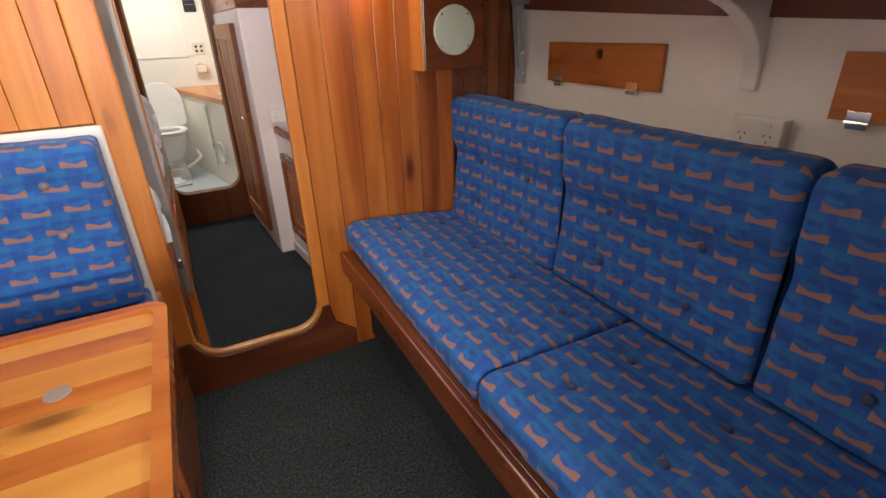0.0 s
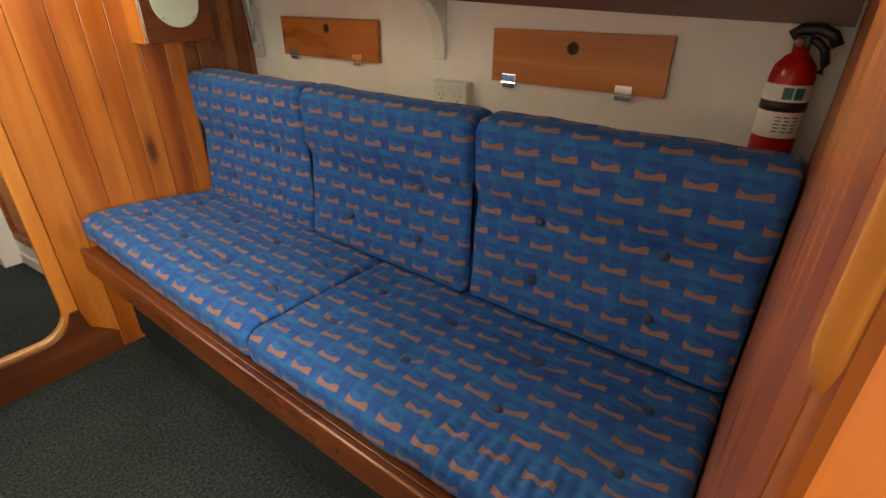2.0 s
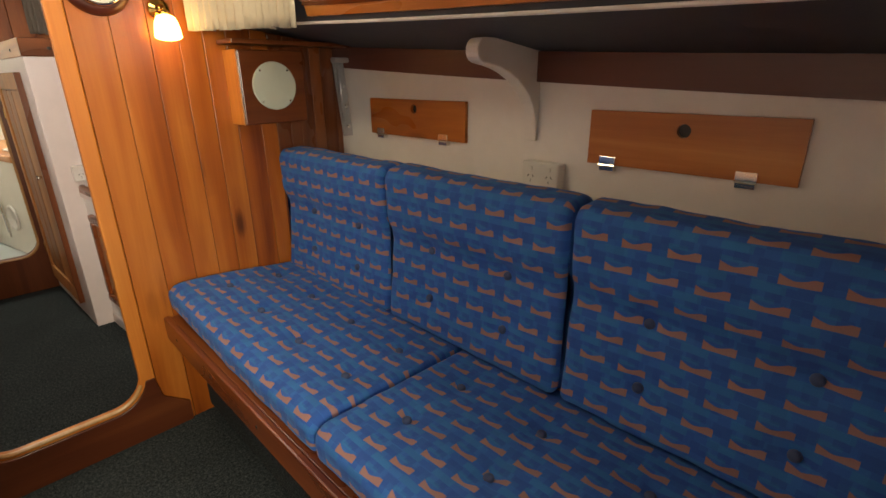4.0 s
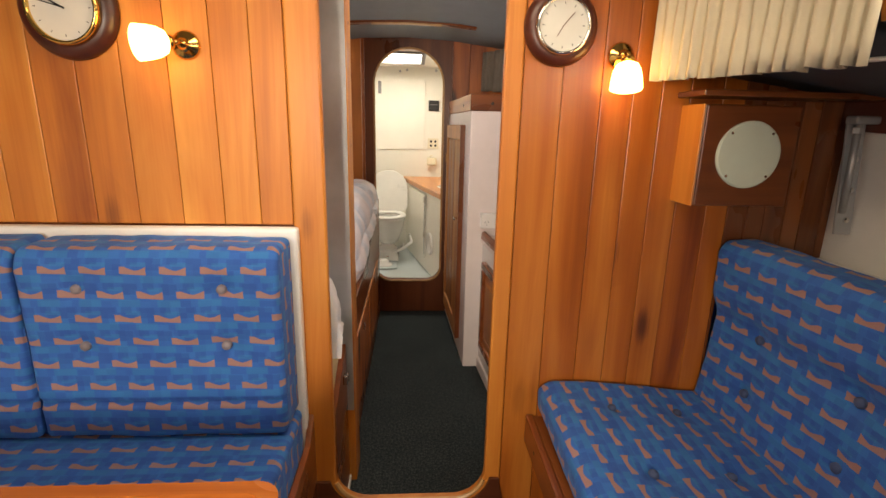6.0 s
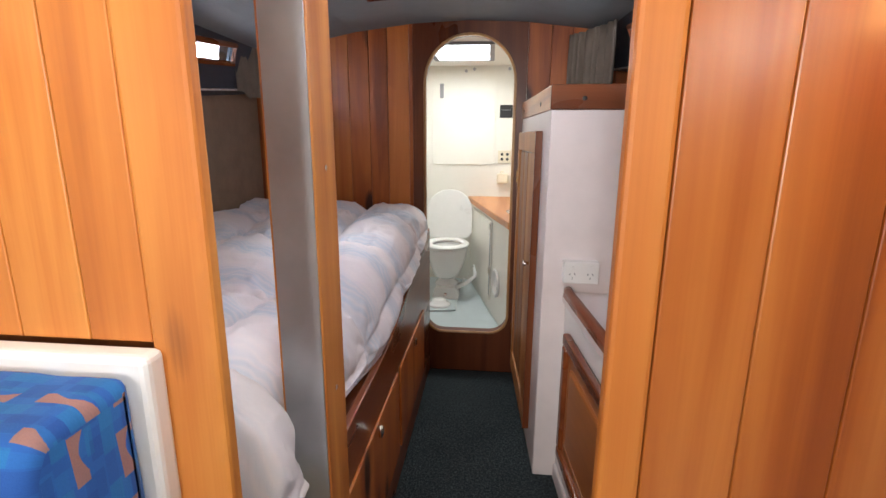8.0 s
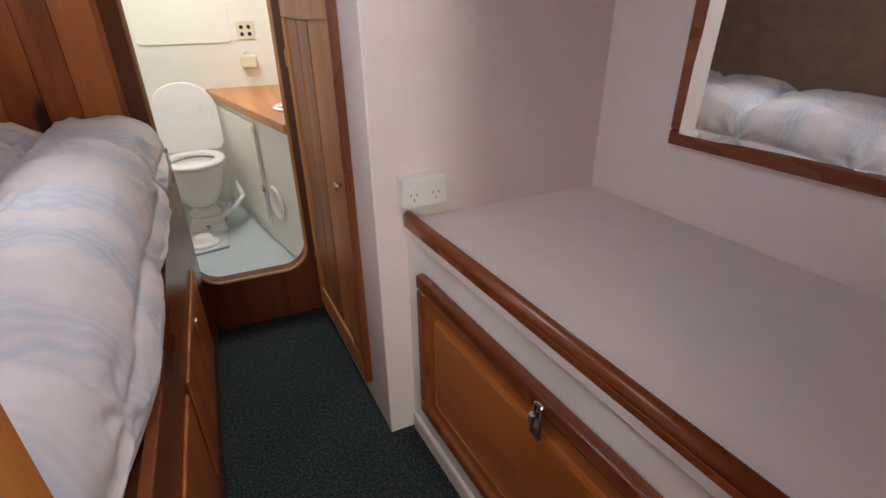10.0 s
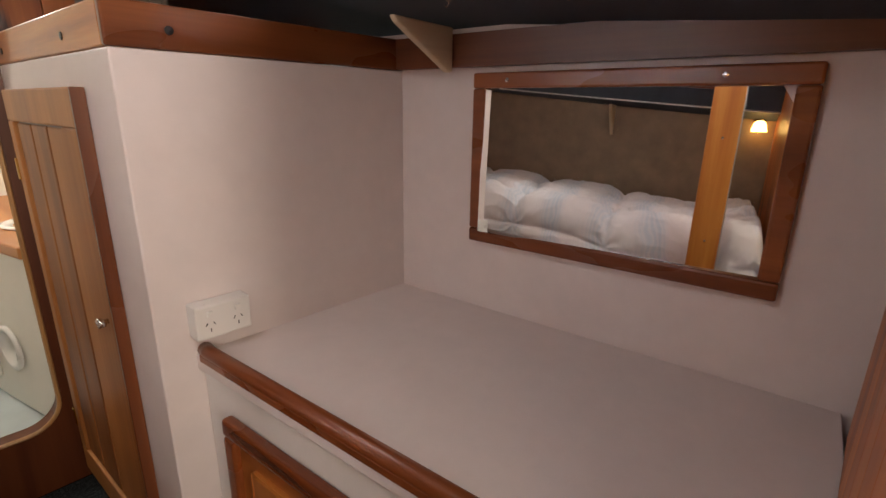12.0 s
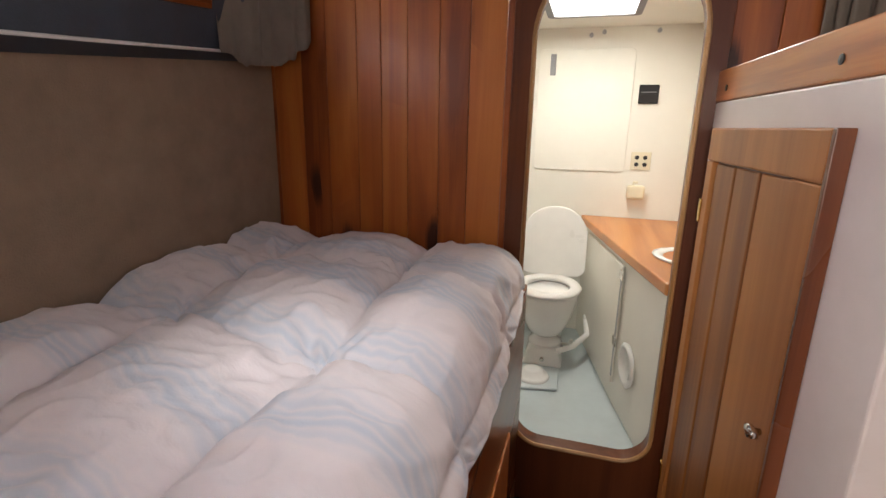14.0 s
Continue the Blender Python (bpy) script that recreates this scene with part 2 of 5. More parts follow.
TEAK_Y = wood("dark_teak_fore_aft", (0.11, 0.025, 0.007), (0.22, 0.058, 0.015), (0.32, 0.098, 0.026), "y", 0.28)
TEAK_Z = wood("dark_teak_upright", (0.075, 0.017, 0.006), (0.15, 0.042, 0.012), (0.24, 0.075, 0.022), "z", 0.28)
STRAW_X = wood("straw_pine_athwart", (0.52, 0.19, 0.030), (0.68, 0.32, 0.065), (0.78, 0.44, 0.11), "x", 0.3, 0.8, 0.3)
CHERRY_Y = wood("brown_cherry_fore_aft", (0.15, 0.038, 0.008), (0.29, 0.085, 0.017), (0.40, 0.14, 0.030), "y", 0.32, 0.3)
RIM = wood("pale_varnished_edge", (0.32, 0.15, 0.05), (0.5, 0.28, 0.11), (0.62, 0.4, 0.18), "z", 0.35)
BUFF_Z = wood("golden_beech_door", (0.17, 0.050, 0.009), (0.31, 0.108, 0.021), (0.42, 0.165, 0.038), "z", 0.55)
MAHOG_Y = wood("red_mahogany_beam", (0.035, 0.008, 0.005), (0.075, 0.016, 0.009), (0.12, 0.028, 0.014), "y", 0.4)
BUTTONBLUE = plain("dark_button_cloth", (0.05, 0.075, 0.16), 0.7, vary=0.2, rel=0.3, relscale=400)
BUTTONCLOTH = plain("button_cloth", (0.20, 0.17, 0.19), 0.7, vary=0.2, rel=0.3, relscale=400)
FABRIC, DUVET, CARPET = fabric_blue(), duvet_cloth(), carpet()
WHITE = plain("white_gloss_paint", (0.78, 0.755, 0.73), 0.32, vary=0.04, rel=0.05, relscale=40)
GELCOAT = plain("white_gelcoat", (0.80, 0.775, 0.70), 0.5, vary=0.03, scale=4)
LINER = plain("pinkish_white_laminate", (0.74, 0.665, 0.64), 0.42, vary=0.03, scale=14, rel=0.08, relscale=500)
NAVY = plain("blue_grey_vinyl", (0.035, 0.045, 0.062), 0.55, vary=0.2, rel=0.5, relscale=180, dist=0.002)
HEADLIN = plain("grey_foam_headlining", (0.21, 0.23, 0.24), 0.7, vary=0.08, rel=0.4, relscale=120, dist=0.002)
HULLCARPET = plain("taupe_hull_carpet", (0.27, 0.19, 0.128), 0.95, vary=0.15, rel=0.7, relscale=220, dist=0.003)
HEADFLOOR = plain("pale_blue_grp_floor", (0.50, 0.56, 0.57), 0.35, vary=0.05)
STEEL = plain("brushed_steel", (0.42, 0.43, 0.45), 0.42, 0.65, vary=0.15, scale=6)
CHROME = plain("polished_chrome", (0.78, 0.77, 0.74), 0.14, 1.0, vary=0.05)
BRASS = plain("polished_brass", (0.72, 0.47, 0.14), 0.16, 1.0, vary=0.08)
BLACK = plain("black_plastic", (0.012, 0.012, 0.013), 0.35, vary=0.2)
PLASTIC = plain("white_plastic", (0.76, 0.745, 0.71), 0.3, vary=0.03)
CREAMPL = plain("cream_plastic", (0.72, 0.66, 0.5), 0.4, vary=0.04)
PORCELAIN = plain("white_porcelain", (0.83, 0.82, 0.79), 0.12, vary=0.02)
SPEAKER = plain("pale_speaker_grille", (0.50, 0.53, 0.44), 0.7, vary=0.06, rel=0.6, relscale=700, dist=0.001)
CURTAIN = plain("cream_curtain_cloth", (0.60, 0.53, 0.39), 0.9, vary=0.08, rel=0.4, relscale=300)
CURTAIN_D = plain("taupe_curtain_cloth", (0.20, 0.165, 0.13), 0.9, vary=0.15, rel=0.4, relscale=300)
FOAM = plain("pale_yellow_mattress", (0.68, 0.6, 0.36), 0.85, vary=0.06, rel=0.3, relscale=200)
RED = plain("red_enamel", (0.42, 0.012, 0.008), 0.22, vary=0.08)
PAPER = plain("white_label", (0.74, 0.73, 0.7), 0.5, vary=0.03)
TEALPRINT = plain("teal_print", (0.03, 0.14, 0.17), 0.5, vary=0.03)
DIAL = plain("silvered_dial", (0.62, 0.6, 0.55), 0.35, vary=0.05)
GREY = plain("grey_fabric_tag", (0.25, 0.25, 0.26), 0.7)
LAMPGLASS = emitter("lit_opal_glass", (1.0, 0.58, 0.18), 13.0)
HATCHGLOW = emitter("daylit_hatch_acrylic", (0.90, 0.96, 1.0), 2.2)
# glow turned down for the unseen port saloon window, keeping settee backs dark
DIMDAY = emitter("dimmed_outside", (0.93, 0.97, 1.0), 1.0)
DAYLIGHT = emitter("bright_overcast_outside", (0.93, 0.97, 1.0), 6.0)
MIRROR, _nt, _b = mat("mirror_glass")
_b.inputs["Base Color"].default_value = (0.82, 0.84, 0.83, 1)
_b.inputs["Metallic"].default_value, _b.inputs["Roughness"].default_value = 1.0, 0.015
GLASS, _nt, _b = mat("clear_glass")
_b.inputs["Transmission Weight"].default_value, _b.inputs["Roughness"].default_value = 1.0, 0.02


# ---- builders ----
def metric_uv(bm):
    lay = bm.loops.layers.uv.verify()
    bm.normal_update()
    for f in bm.faces:
        n = f.normal
        a = max(range(3), key=lambda i: abs(n[i]))
        for l in f.loops:
            c = l.vert.co
            l[lay].uv = ((c.y, c.z), (c.x, c.z), (c.y, c.x))[a]


def link(name, bm, material, parent=None, label="", smooth=False, uv=True):
    if uv:
        metric_uv(bm)
    bm.normal_update()
    me = bpy.data.meshes.new(name)
    bm.to_mesh(me)
    bm.free()
    me.materials.append(material)
    if smooth:
        for p in me.polygons:
            p.use_smooth = True
    ob = new(name, me)
    if parent is not None:
        ob.parent = parent
    if label:
        ob["label"] = label
    return ob


part = link


def thing(name, label, category, group="", at=(0, 0, 0)):
    ob = new(name)
    ob.location = at
    ob.empty_display_size = 0.05
    bpy.context.view_layer.update()
    return tagged(ob, label, category, group)


def cuboid(x0, x1, y0, y1, z0, z1, bevel=0.0, seg=2):
    bm = bmesh.new()
    bmesh.ops.create_cube(bm, size=1)
    for v in bm.verts:
        v.co = Vector(((x0 + x1) / 2 + v.co.x * (x1 - x0), (y0 + y1) / 2 + v.co.y * (y1 - y0), (z0 + z1) / 2 + v.co.z * (z1 - z0)))
    if bevel:
        bmesh.ops.bevel(bm, geom=bm.edges[:], offset=bevel, segments=seg, profile=0.5, affect="EDGES")
    return bm


def merge(*bms):
    out = bms[0]
    for b in bms[1:]:
        me = bpy.data.meshes.new("tmp")
        b.to_mesh(me)
        b.free()
        out.from_mesh(me)
        bpy.data.meshes.remove(me)
    return out


AX = {"x": lambda a, b, d: (d, a, b), "y": lambda a, b, d: (a, d, b), "z": lambda a, b, d: (a, b, d)}


def slab(points, axis, d0, d1, bevel=0.0):
    """A flat outline in the plane across axis, from d0 to d1 along it."""
    bm = bmesh.new()
    lo = [bm.verts.new(AX[axis](a, b, d0)) for a, b in points]
    hi = [bm.verts.new(AX[axis](a, b, d1)) for a, b in points]
    bm.faces.new(lo)
    bm.faces.new(hi[::-1])
    n = len(points)
    for i in range(n):
        bm.faces.new((lo[i], hi[i], hi[(i + 1) % n], lo[(i + 1) % n]))
    bmesh.ops.recalc_face_normals(bm, faces=bm.faces[:])
    if bevel:
        edges = [e for e in bm.edges if len(e.link_faces) == 2 and e.calc_face_angle(0) > 0.6]
        bmesh.ops.bevel(bm, geom=edges, offset=bevel, segments=2, profile=0.5, affect="EDGES")
    return bm


def arc(cx, cy, r, a0, a1, n=8):
    return [(cx + r * math.cos(radians(a0 + (a1 - a0) * i / n)), cy + r * math.sin(radians(a0 + (a1 - a0) * i / n))) for i in range(n + 1)]


def rounded_rect(x0, x1, y0, y1, rb, rt=None, n=8):
    rt = rb if rt is None else rt
    return arc(x0 + rb, y0 + rb, rb, 180, 270, n) + arc(x1 - rb, y0 + rb, rb, 270, 360, n) + arc(x1 - rt, y1 - rt, rt, 0, 90, n) + arc(x0 + rt, y1 - rt, rt, 90, 180, n)


def ring(inner, outer, axis, d0, d1):
    """A frame between two closed outlines with the same count of points."""
    bm = bmesh.new()
    n = len(inner)
    rows = [[bm.verts.new(AX[axis](a, b, d)) for a, b in loop] for loop, d in ((inner, d0), (outer, d0), (outer, d1), (inner, d1))]
    for k in range(4):
        for i in range(n):
            j = (i + 1) % n
            bm.faces.new((rows[k][i], rows[k][j], rows[(k + 1) % 4][j], rows[(k + 1) % 4][i]))
    bmesh.ops.recalc_face_normals(bm, faces=bm.faces[:])
    return bm


def tube(points, r, n=8, closed=False, flat=1.0):
    """A round bar along a line of points."""
    bm = bmesh.new()
    pts = [Vector(p) for p in points]
    rings = []
    for i, p in enumerate(pts):
        a = pts[(i - 1) % len(pts)] if closed or i else p
        b = pts[(i + 1) % len(pts)] if closed or i < len(pts) - 1 else p
        d = (b - a).normalized()
        side = d.cross(Vector((0, 0, 1)))
        if side.length < 0.05:
            side = d.cross(Vector((0, 1, 0)))
        side.normalize()
        up = side.cross(d)
        rr = r[i] if isinstance(r, (list, tuple)) else r
        rings.append([bm.verts.new(p + rr * (math.cos(2 * math.pi * k / n) * side + flat * math.sin(2 * math.pi * k / n) * up)) for k in range(n)])
    m = len(rings)
    for i in range(m if closed else m - 1):
        for k in range(n):
            bm.faces.new((rings[i][k], rings[i][(k + 1) % n], rings[(i + 1) % m][(k + 1) % n], rings[(i + 1) % m][k]))
    if not closed:
        bm.faces.new(rings[0][::-1])
        bm.faces.new(rings[-1])
    bmesh.ops.recalc_face_normals(bm, faces=bm.faces[:])
    return bm


def lathe(profile, m=None, n=28, squash=1.0, caps=True):
    """A turned shape about z from (radius, height) pairs."""
    bm = bmesh.new()
    rings = []
    for r, z in profile:
        rings.append([bm.verts.new((max(r, 1e-4) * math.cos(2 * math.pi * k / n), squash * max(r, 1e-4) * math.sin(2 * math.pi * k / n), z)) for k in range(n)])
    for a, b in zip(rings, rings[1:]):
        for k in range(n):
            bm.faces.new((a[k], a[(k + 1) % n], b[(k + 1) % n], b[k]))
    if caps:
        bm.faces.new(rings[0][::-1])
        bm.faces.new(rings[-1])
    bmesh.ops.recalc_face_normals(bm, faces=bm.faces[:])
    if m is not None:
        bm.transform(m)
    return bm


def strip(rows, thick, direction):
    """A sheet through rows of points, given a thickness along direction."""
    bm = bmesh.new()
    d = Vector(direction) * thick
    a = [[bm.verts.new(p) for p in r] for r in rows]
    b = [[bm.verts.new(Vector(p) + d) for p in r] for r in rows]
    h, w = len(rows), len(rows[0])
    for g in (a, b):
        for i in range(h - 1):
            for j in range(w - 1):
                bm.faces.new((g[i][j], g[i][j + 1], g[i + 1][j + 1], g[i + 1][j]))
    edge = [(0, j) for j in range(w)] + [(i, w - 1) for i in range(1, h)] + [(h - 1, j) for j in range(w - 2, -1, -1)] + [(i, 0) for i in range(h - 2, 0, -1)]
    for (i, j), (k, l) in zip(edge, edge[1:] + edge[:1]):
        bm.faces.new((a[i][j], a[k][l], b[k][l], b[i][j]))
    bmesh.ops.recalc_face_normals(bm, faces=bm.faces[:])
    return bm


def sheer(y):
    """Height of the side deck's inner edge, which rises towards the bow."""
    return 1.355 + 0.035 * y + 0.0072 * y * y


def deck_x(y):
    """Half breadth of the coachroof side from the centre line at x = MID."""
    return 0.80 if y < 1.9 else 0.80 - 0.055 * (y - 1.9)


MID = 0.60
B0, B1 = 1.927, 1.992          # saloon bulkhead
HD0, HD1 = 3.933, 3.985        # head bulkhead
HEADY = 5.17                   # head's far wall
AFT = -1.3


def roof(x, y):
    return 1.838 - 0.055 * min(2.0, abs(x - MID) / 0.62) ** 2


def stations(y0, y1, n=14):
    return [y0 + (y1 - y0) * i / n for i in range(n + 1)]


# ---- setting ----
S = "structure"
tagged(link("floor", cuboid(-1.0, 2.2, AFT - 0.2, HD0 - 0.01, -0.05, 0.0), CARPET), "blue-grey cut-pile carpet over the cabin sole", "floor", kind=S)
tagged(link("floor_head", cuboid(-1.0, 2.2, HD1 + 0.001, HEADY + 0.1, 0.10, 0.165), HEADFLOOR), "pale blue moulded floor of the toilet compartment", "floor", kind=S)

# hull sides
tagged(link("wall_hull_starboard", strip([[(1.822, y, 0.0), (1.822, y, 1.0), (1.822, y, 1.36)] for y in stations(AFT, B0)], 0.04, (1, 0, 0)), WHITE), "white painted hull lining above the settee", "wall", kind=S)
nook_wall = tagged(link("wall_nook_starboard", cuboid(1.601, 1.65, 1.93, 3.22, 0.0, 1.47), LINER), "pinkish white laminate lining behind the dresser", "wall", kind=S)
tagged(link("wall_hull_port", strip([[(-0.62, y, 0.0), (-0.62, y, 1.5)] for y in stations(AFT, B0)], 0.04, (-1, 0, 0)), WHITE), "white painted hull lining", "wall", kind=S)
tagged(link("wall_hull_cabin_port", strip([[(-0.56 + 0.06 * (y - B1) / 1.94, y, 0.0), (-0.56 + 0.06 * (y - B1) / 1.94, y, 1.66)] for y in stations(B1, HD0)], 0.04, (-1, 0, 0)), HULLCARPET), "taupe carpet lining on the hull beside the bunk", "wall", kind=S)

# side decks, coachroof sides and windows
for side, nm in ((1, "starboard"), (-1, "port")):
    ys = stations(AFT, HD0, 30)
    hull = 1.25 if side > 0 else 1.22
    ex = (lambda y: deck_x(y)) if side > 0 else (lambda y: 1.05)
    sh = sheer if side > 0 else (lambda y: sheer(y) - 0.085)
    tagged(link("side_deck_" + nm, strip([[(MID + side * hull, y, sh(y) - 0.06), (MID + side * ex(y), y, sh(y))] for y in ys], 0.03, (0, 0, 1)), NAVY), "dark blue-grey vinyl lining under the side deck", "lining", kind=S)
    tagged(link("trim_piping_" + nm, tube([(MID + side * (ex(y) - 0.003), y, sh(y) + 0.002) for y in ys], 0.0045, 6), PLASTIC, smooth=True), "thin white piping along the lining's edge", "trim", kind=S)
    for wname, wy0, wy1, zb, zt in (("saloon", -0.15, 1.40, 0.052, 0.23), ("cabin", 2.2, 3.56, 0.075, 0.15)):
        def side_point(y, up, s=side):
            return (MID + s * (ex(y) - 0.25 * up), y, sh(y) + up)
        win = stations(wy0, wy1, 10)
        if side < 0:
            zb, zt = zb + 0.035, zt + 0.035
        top = 0.42
        lo_y, hi_y = (AFT, B0) if wname == "saloon" else (B1, HD0)
        out = (side, 0, 0.0)
        tagged(link("coachroof_side_" + nm, merge(
            strip([[side_point(y, 0.0), side_point(y, zb)] for y in win], 0.03, out),
            strip([[side_point(y, zt), side_point(y, top)] for y in win], 0.03, out),
            strip([[side_point(y, 0.0), side_point(y, top)] for y in (lo_y, wy0)], 0.03, out),
            strip([[side_point(y, 0.0), side_point(y, top)] for y in (wy1, hi_y)], 0.03, out)), NAVY), "dark blue-grey vinyl on the coachroof side", "wall", kind=S)
        wob = tagged(new("window_" + wname + "_" + nm), "long narrow cabin window in a varnished frame", "window", kind=S)
        loop = [side_point(y, zb) for y in win] + [side_point(y, zt) for y in win[::-1]]
        if wname == "saloon":
            fw, inx = 0.034, (-side, 0, 0)
            for nm_, rows_ in (("frame_bottom", [[side_point(y, zb - fw), side_point(y, zb + 0.004)] for y in win]), ("frame_top", [[side_point(y, zt - 0.004), side_point(y, zt + fw)] for y in win]),
                               ("frame_aft", [[side_point(y, zb + 0.0045), side_point(y, zt - 0.0045)] for y in (wy0 - 0.02, wy0 + 0.02)]), ("frame_forward", [[side_point(y, zb + 0.0045), side_point(y, zt - 0.0045)] for y in (wy1 - 0.02, wy1 + 0.02)])):
                link(nm_, strip(rows_, 0.012, inx), PINE_Y, wob)
        link("window_frame", tube([(p[0] - side * 0.006, p[1], p[2]) for p in loop], 0.013, 6, closed=True), TEAK_Y, wob)
        pane = link("pane", strip([[side_point(y, zb) for y in win], [side_point(y, zt) for y in win]], 0.004, out), GLASS, wob)
        pane.visible_shadow = False
        pane.location.x = side * 0.012
        glow = link("daylight", strip([[side_point(y, zb - 0.06) for y in win], [side_point(y, zt + 0.06) for y in win]], 0.002, out), DIMDAY if side < 0 and wname == "saloon" else DAYLIGHT, wob, "bright overcast daylight outside")
        glow.location.x = side * 0.07
# ceiling
xs = [MID + 1.12 * (i / 12 - 0.5) * 2 for i in range(13)]
def roof_sheet(x0, x1, y0, y1):
    cols = stations(x0, x1, 8)
    return strip([[(x, y, roof(x, y)) for x in cols] for y in stations(y0, y1, 6)], 0.04, (0, 0, 1))


# the two square gaps are added, unseen, to let the overhead fills through
tagged(link("ceiling", merge(roof_sheet(-0.52, 1.72, AFT, 1.23), roof_sheet(-0.52, 0.37, 1.23, 1.69), roof_sheet(0.83, 1.72, 1.23, 1.69), roof_sheet(-0.52, 1.72, 1.69, 2.28), roof_sheet(-0.52, 0.36, 2.28, 2.72), roof_sheet(0.80, 1.72, 2.28, 2.72), roof_sheet(-0.52, 1.72, 2.72, HD0)), HEADLIN), "grey foam-backed vinyl headlining", "ceiling", kind=S)
for y in (3.40,):
    tagged(link("ceiling_batten", strip([[(x, yy, roof(x, y) - 0.012) for x in xs[4:9]] for yy in (y, y + 0.05)], 0.012, (0, 0, 1)), TEAK_X), "varnished batten across the headlining", "trim", kind=S)
    tagged(link("ceiling_batten_strip", strip([[(x, yy, roof(x, y) - 0.016) for x in xs[5:8]] for yy in (y + 0.005, y + 0.045)], 0.004, (0, 0, 1)), RIM), "pale strip on the ceiling batten", "trim", kind=S)
# aft closing wall with the companionway opening
tagged(link("wall_aft", merge(cuboid(-0.7, -0.25, AFT - 0.1, AFT - 0.04, 0, 2.0), cuboid(0.35, 1.9, AFT - 0.1, AFT - 0.04, 0, 2.0), cuboid(-0.25, 0.35, AFT - 0.1, AFT - 0.04, 0, 0.95), cuboid(-0.25, 0.35, AFT - 0.1, AFT - 0.04, 1.77, 2.0)), PINE_Z), "plain varnished aft bulkhead with companionway opening", "wall", kind=S)

# saloon bulkhead: lining sheet, U-shaped door frame, upright boards
OL, OR_, OB = 0.407, 0.868, 0.160
bulk = tagged(link("wall_bulkhead", merge(cuboid(-0.66, OL - 0.03, B0 + 0.012, B1 - 0.012, 0, 1.9), cuboid(OR_ + 0.03, 1.9, B0 + 0.012, B1 - 0.012, 0, 1.9)), TEAK_Z), "varnished tongue-and-groove pine bulkhead", "wall", kind=S)
FL, FR = 0.322, 0.917
u = [(FL, 1.9), (FL, 0.0), (FR, 0.0), (FR, 1.9), (OR_, 1.9)] + arc(OR_ - 0.10, OB + 0.10, 0.10, 0, -90) + arc(OL + 0.10, OB + 0.10, 0.10, -90, -180) + [(OL, 1.9)]
link("door_frame", slab(u, "y", B0 - 0.006, B0 + 0.020, 0.006), PINE_Z, bulk, "varnished pine door frame with rounded lower corners")
sill = [(FL + 0.002, 0.0), (1.012, 0.0), (1.012, 0.085), (FR + 0.012, 0.15), (FR - 0.004, 0.235)] + arc(OR_ - 0.10, OB + 0.10, 0.118, -12, -90) + arc(OL + 0.10, OB + 0.10, 0.118, -90, -168) + [(FL + 0.002, 0.235)]
link("sill_board", slab(sill, "y", B0 - 0.016, B0 - 0.0065, 0.003), DARKTEAK_X, bulk, "dark stained sill board")
link("door_lip", tube([(x, B0 - 0.006, z) for x, z in arc(OR_ - 0.10, OB + 0.10, 0.104, -20, -90) + arc(OL + 0.10, OB + 0.10, 0.104, -90, -160)], 0.007, 6), RIM, bulk)


def board(x0, x1, z0, z1, y0, y1, material, parent):
    return link("board", cuboid(x0 + 0.0007, x1 - 0.0007, y0, y1, z0, z1, 0.0022, 2), material, parent)


def boards(x0, x1, z0, z1, y0, y1, widths, material, parent):
    x, k = x0, 0
    while x < x1 - 0.005:
        w = min(widths[k % len(widths)], x1 - x)
        board(x, x + w, z0, z1, y0, y1, material, parent)
        x, k = x + w, k + 1


def boards_between(joints, z0, z1, y0, y1, material, parent):
    for a, b in zip(joints, joints[1:]):
        board(a, b, z0, z1, y0, y1, material, parent)


boards_between((FR + 0.001, 1.021, 1.125, 1.210, 1.288, 1.366, 1.455, 1.519), 0.0, 1.9, B0 - 0.002, B0 + 0.012, PINE_S, bulk)
# from x = 1.519 to the hull the boards are narrower and darker
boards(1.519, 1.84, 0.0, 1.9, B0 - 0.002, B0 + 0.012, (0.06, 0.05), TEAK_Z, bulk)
boards_between((-0.62, -0.49, -0.385, -0.28, -0.178, -0.072, 0.039, 0.144, 0.238, FL - 0.001), 1.036, 1.9, B0 - 0.002, B0 + 0.012, PINE_Z, bulk)
boards(FR + 0.02, 1.62, 0.76, 1.9, B1 - 0.012, B1 + 0.003, (0.09, 0.08), KNOTTY_Z, bulk)
boards(-0.56, OL - 0.04, 0.0, 1.9, B1 - 0.012, B1 + 0.003, (0.09, 0.08), KNOTTY_Z, bulk)

# head bulkhead with its oval doorway
HL, HR, HB, HT = 0.386, 0.836, 0.231, 1.776
inner = rounded_rect(HL, HR, HB, HT, 0.10, 0.222, 10)
hbulk = tagged(link("wall_head_bulkhead", merge(cuboid(-0.6, HL - 0.09, HD0 + 0.012, HD1, 0, 1.95), cuboid(HR + 0.07, 1.95, HD0 + 0.012, HD1, 0, 1.95), cuboid(HL - 0.09, HR + 0.07, HD0 + 0.012, HD1, 1.9, 1.95)), TEAK_Z), "dark knotty pine bulkhead with an oval doorway", "wall", kind=S)


def to_rect(pts, x0, x1, z0, z1):
    cx, cz = (x0 + x1) / 2, (z0 + z1) / 2
    outp = []
    for a, b in pts:
        dx, dz = a - (HL + HR) / 2, b - (HB + HT) / 2
        k = min(((x1 - x0) / 2) / max(abs(dx), 1e-6), ((z1 - z0) / 2) / max(abs(dz), 1e-6))
        outp.append((cx + dx * k, cz + dz * k))
    return outp


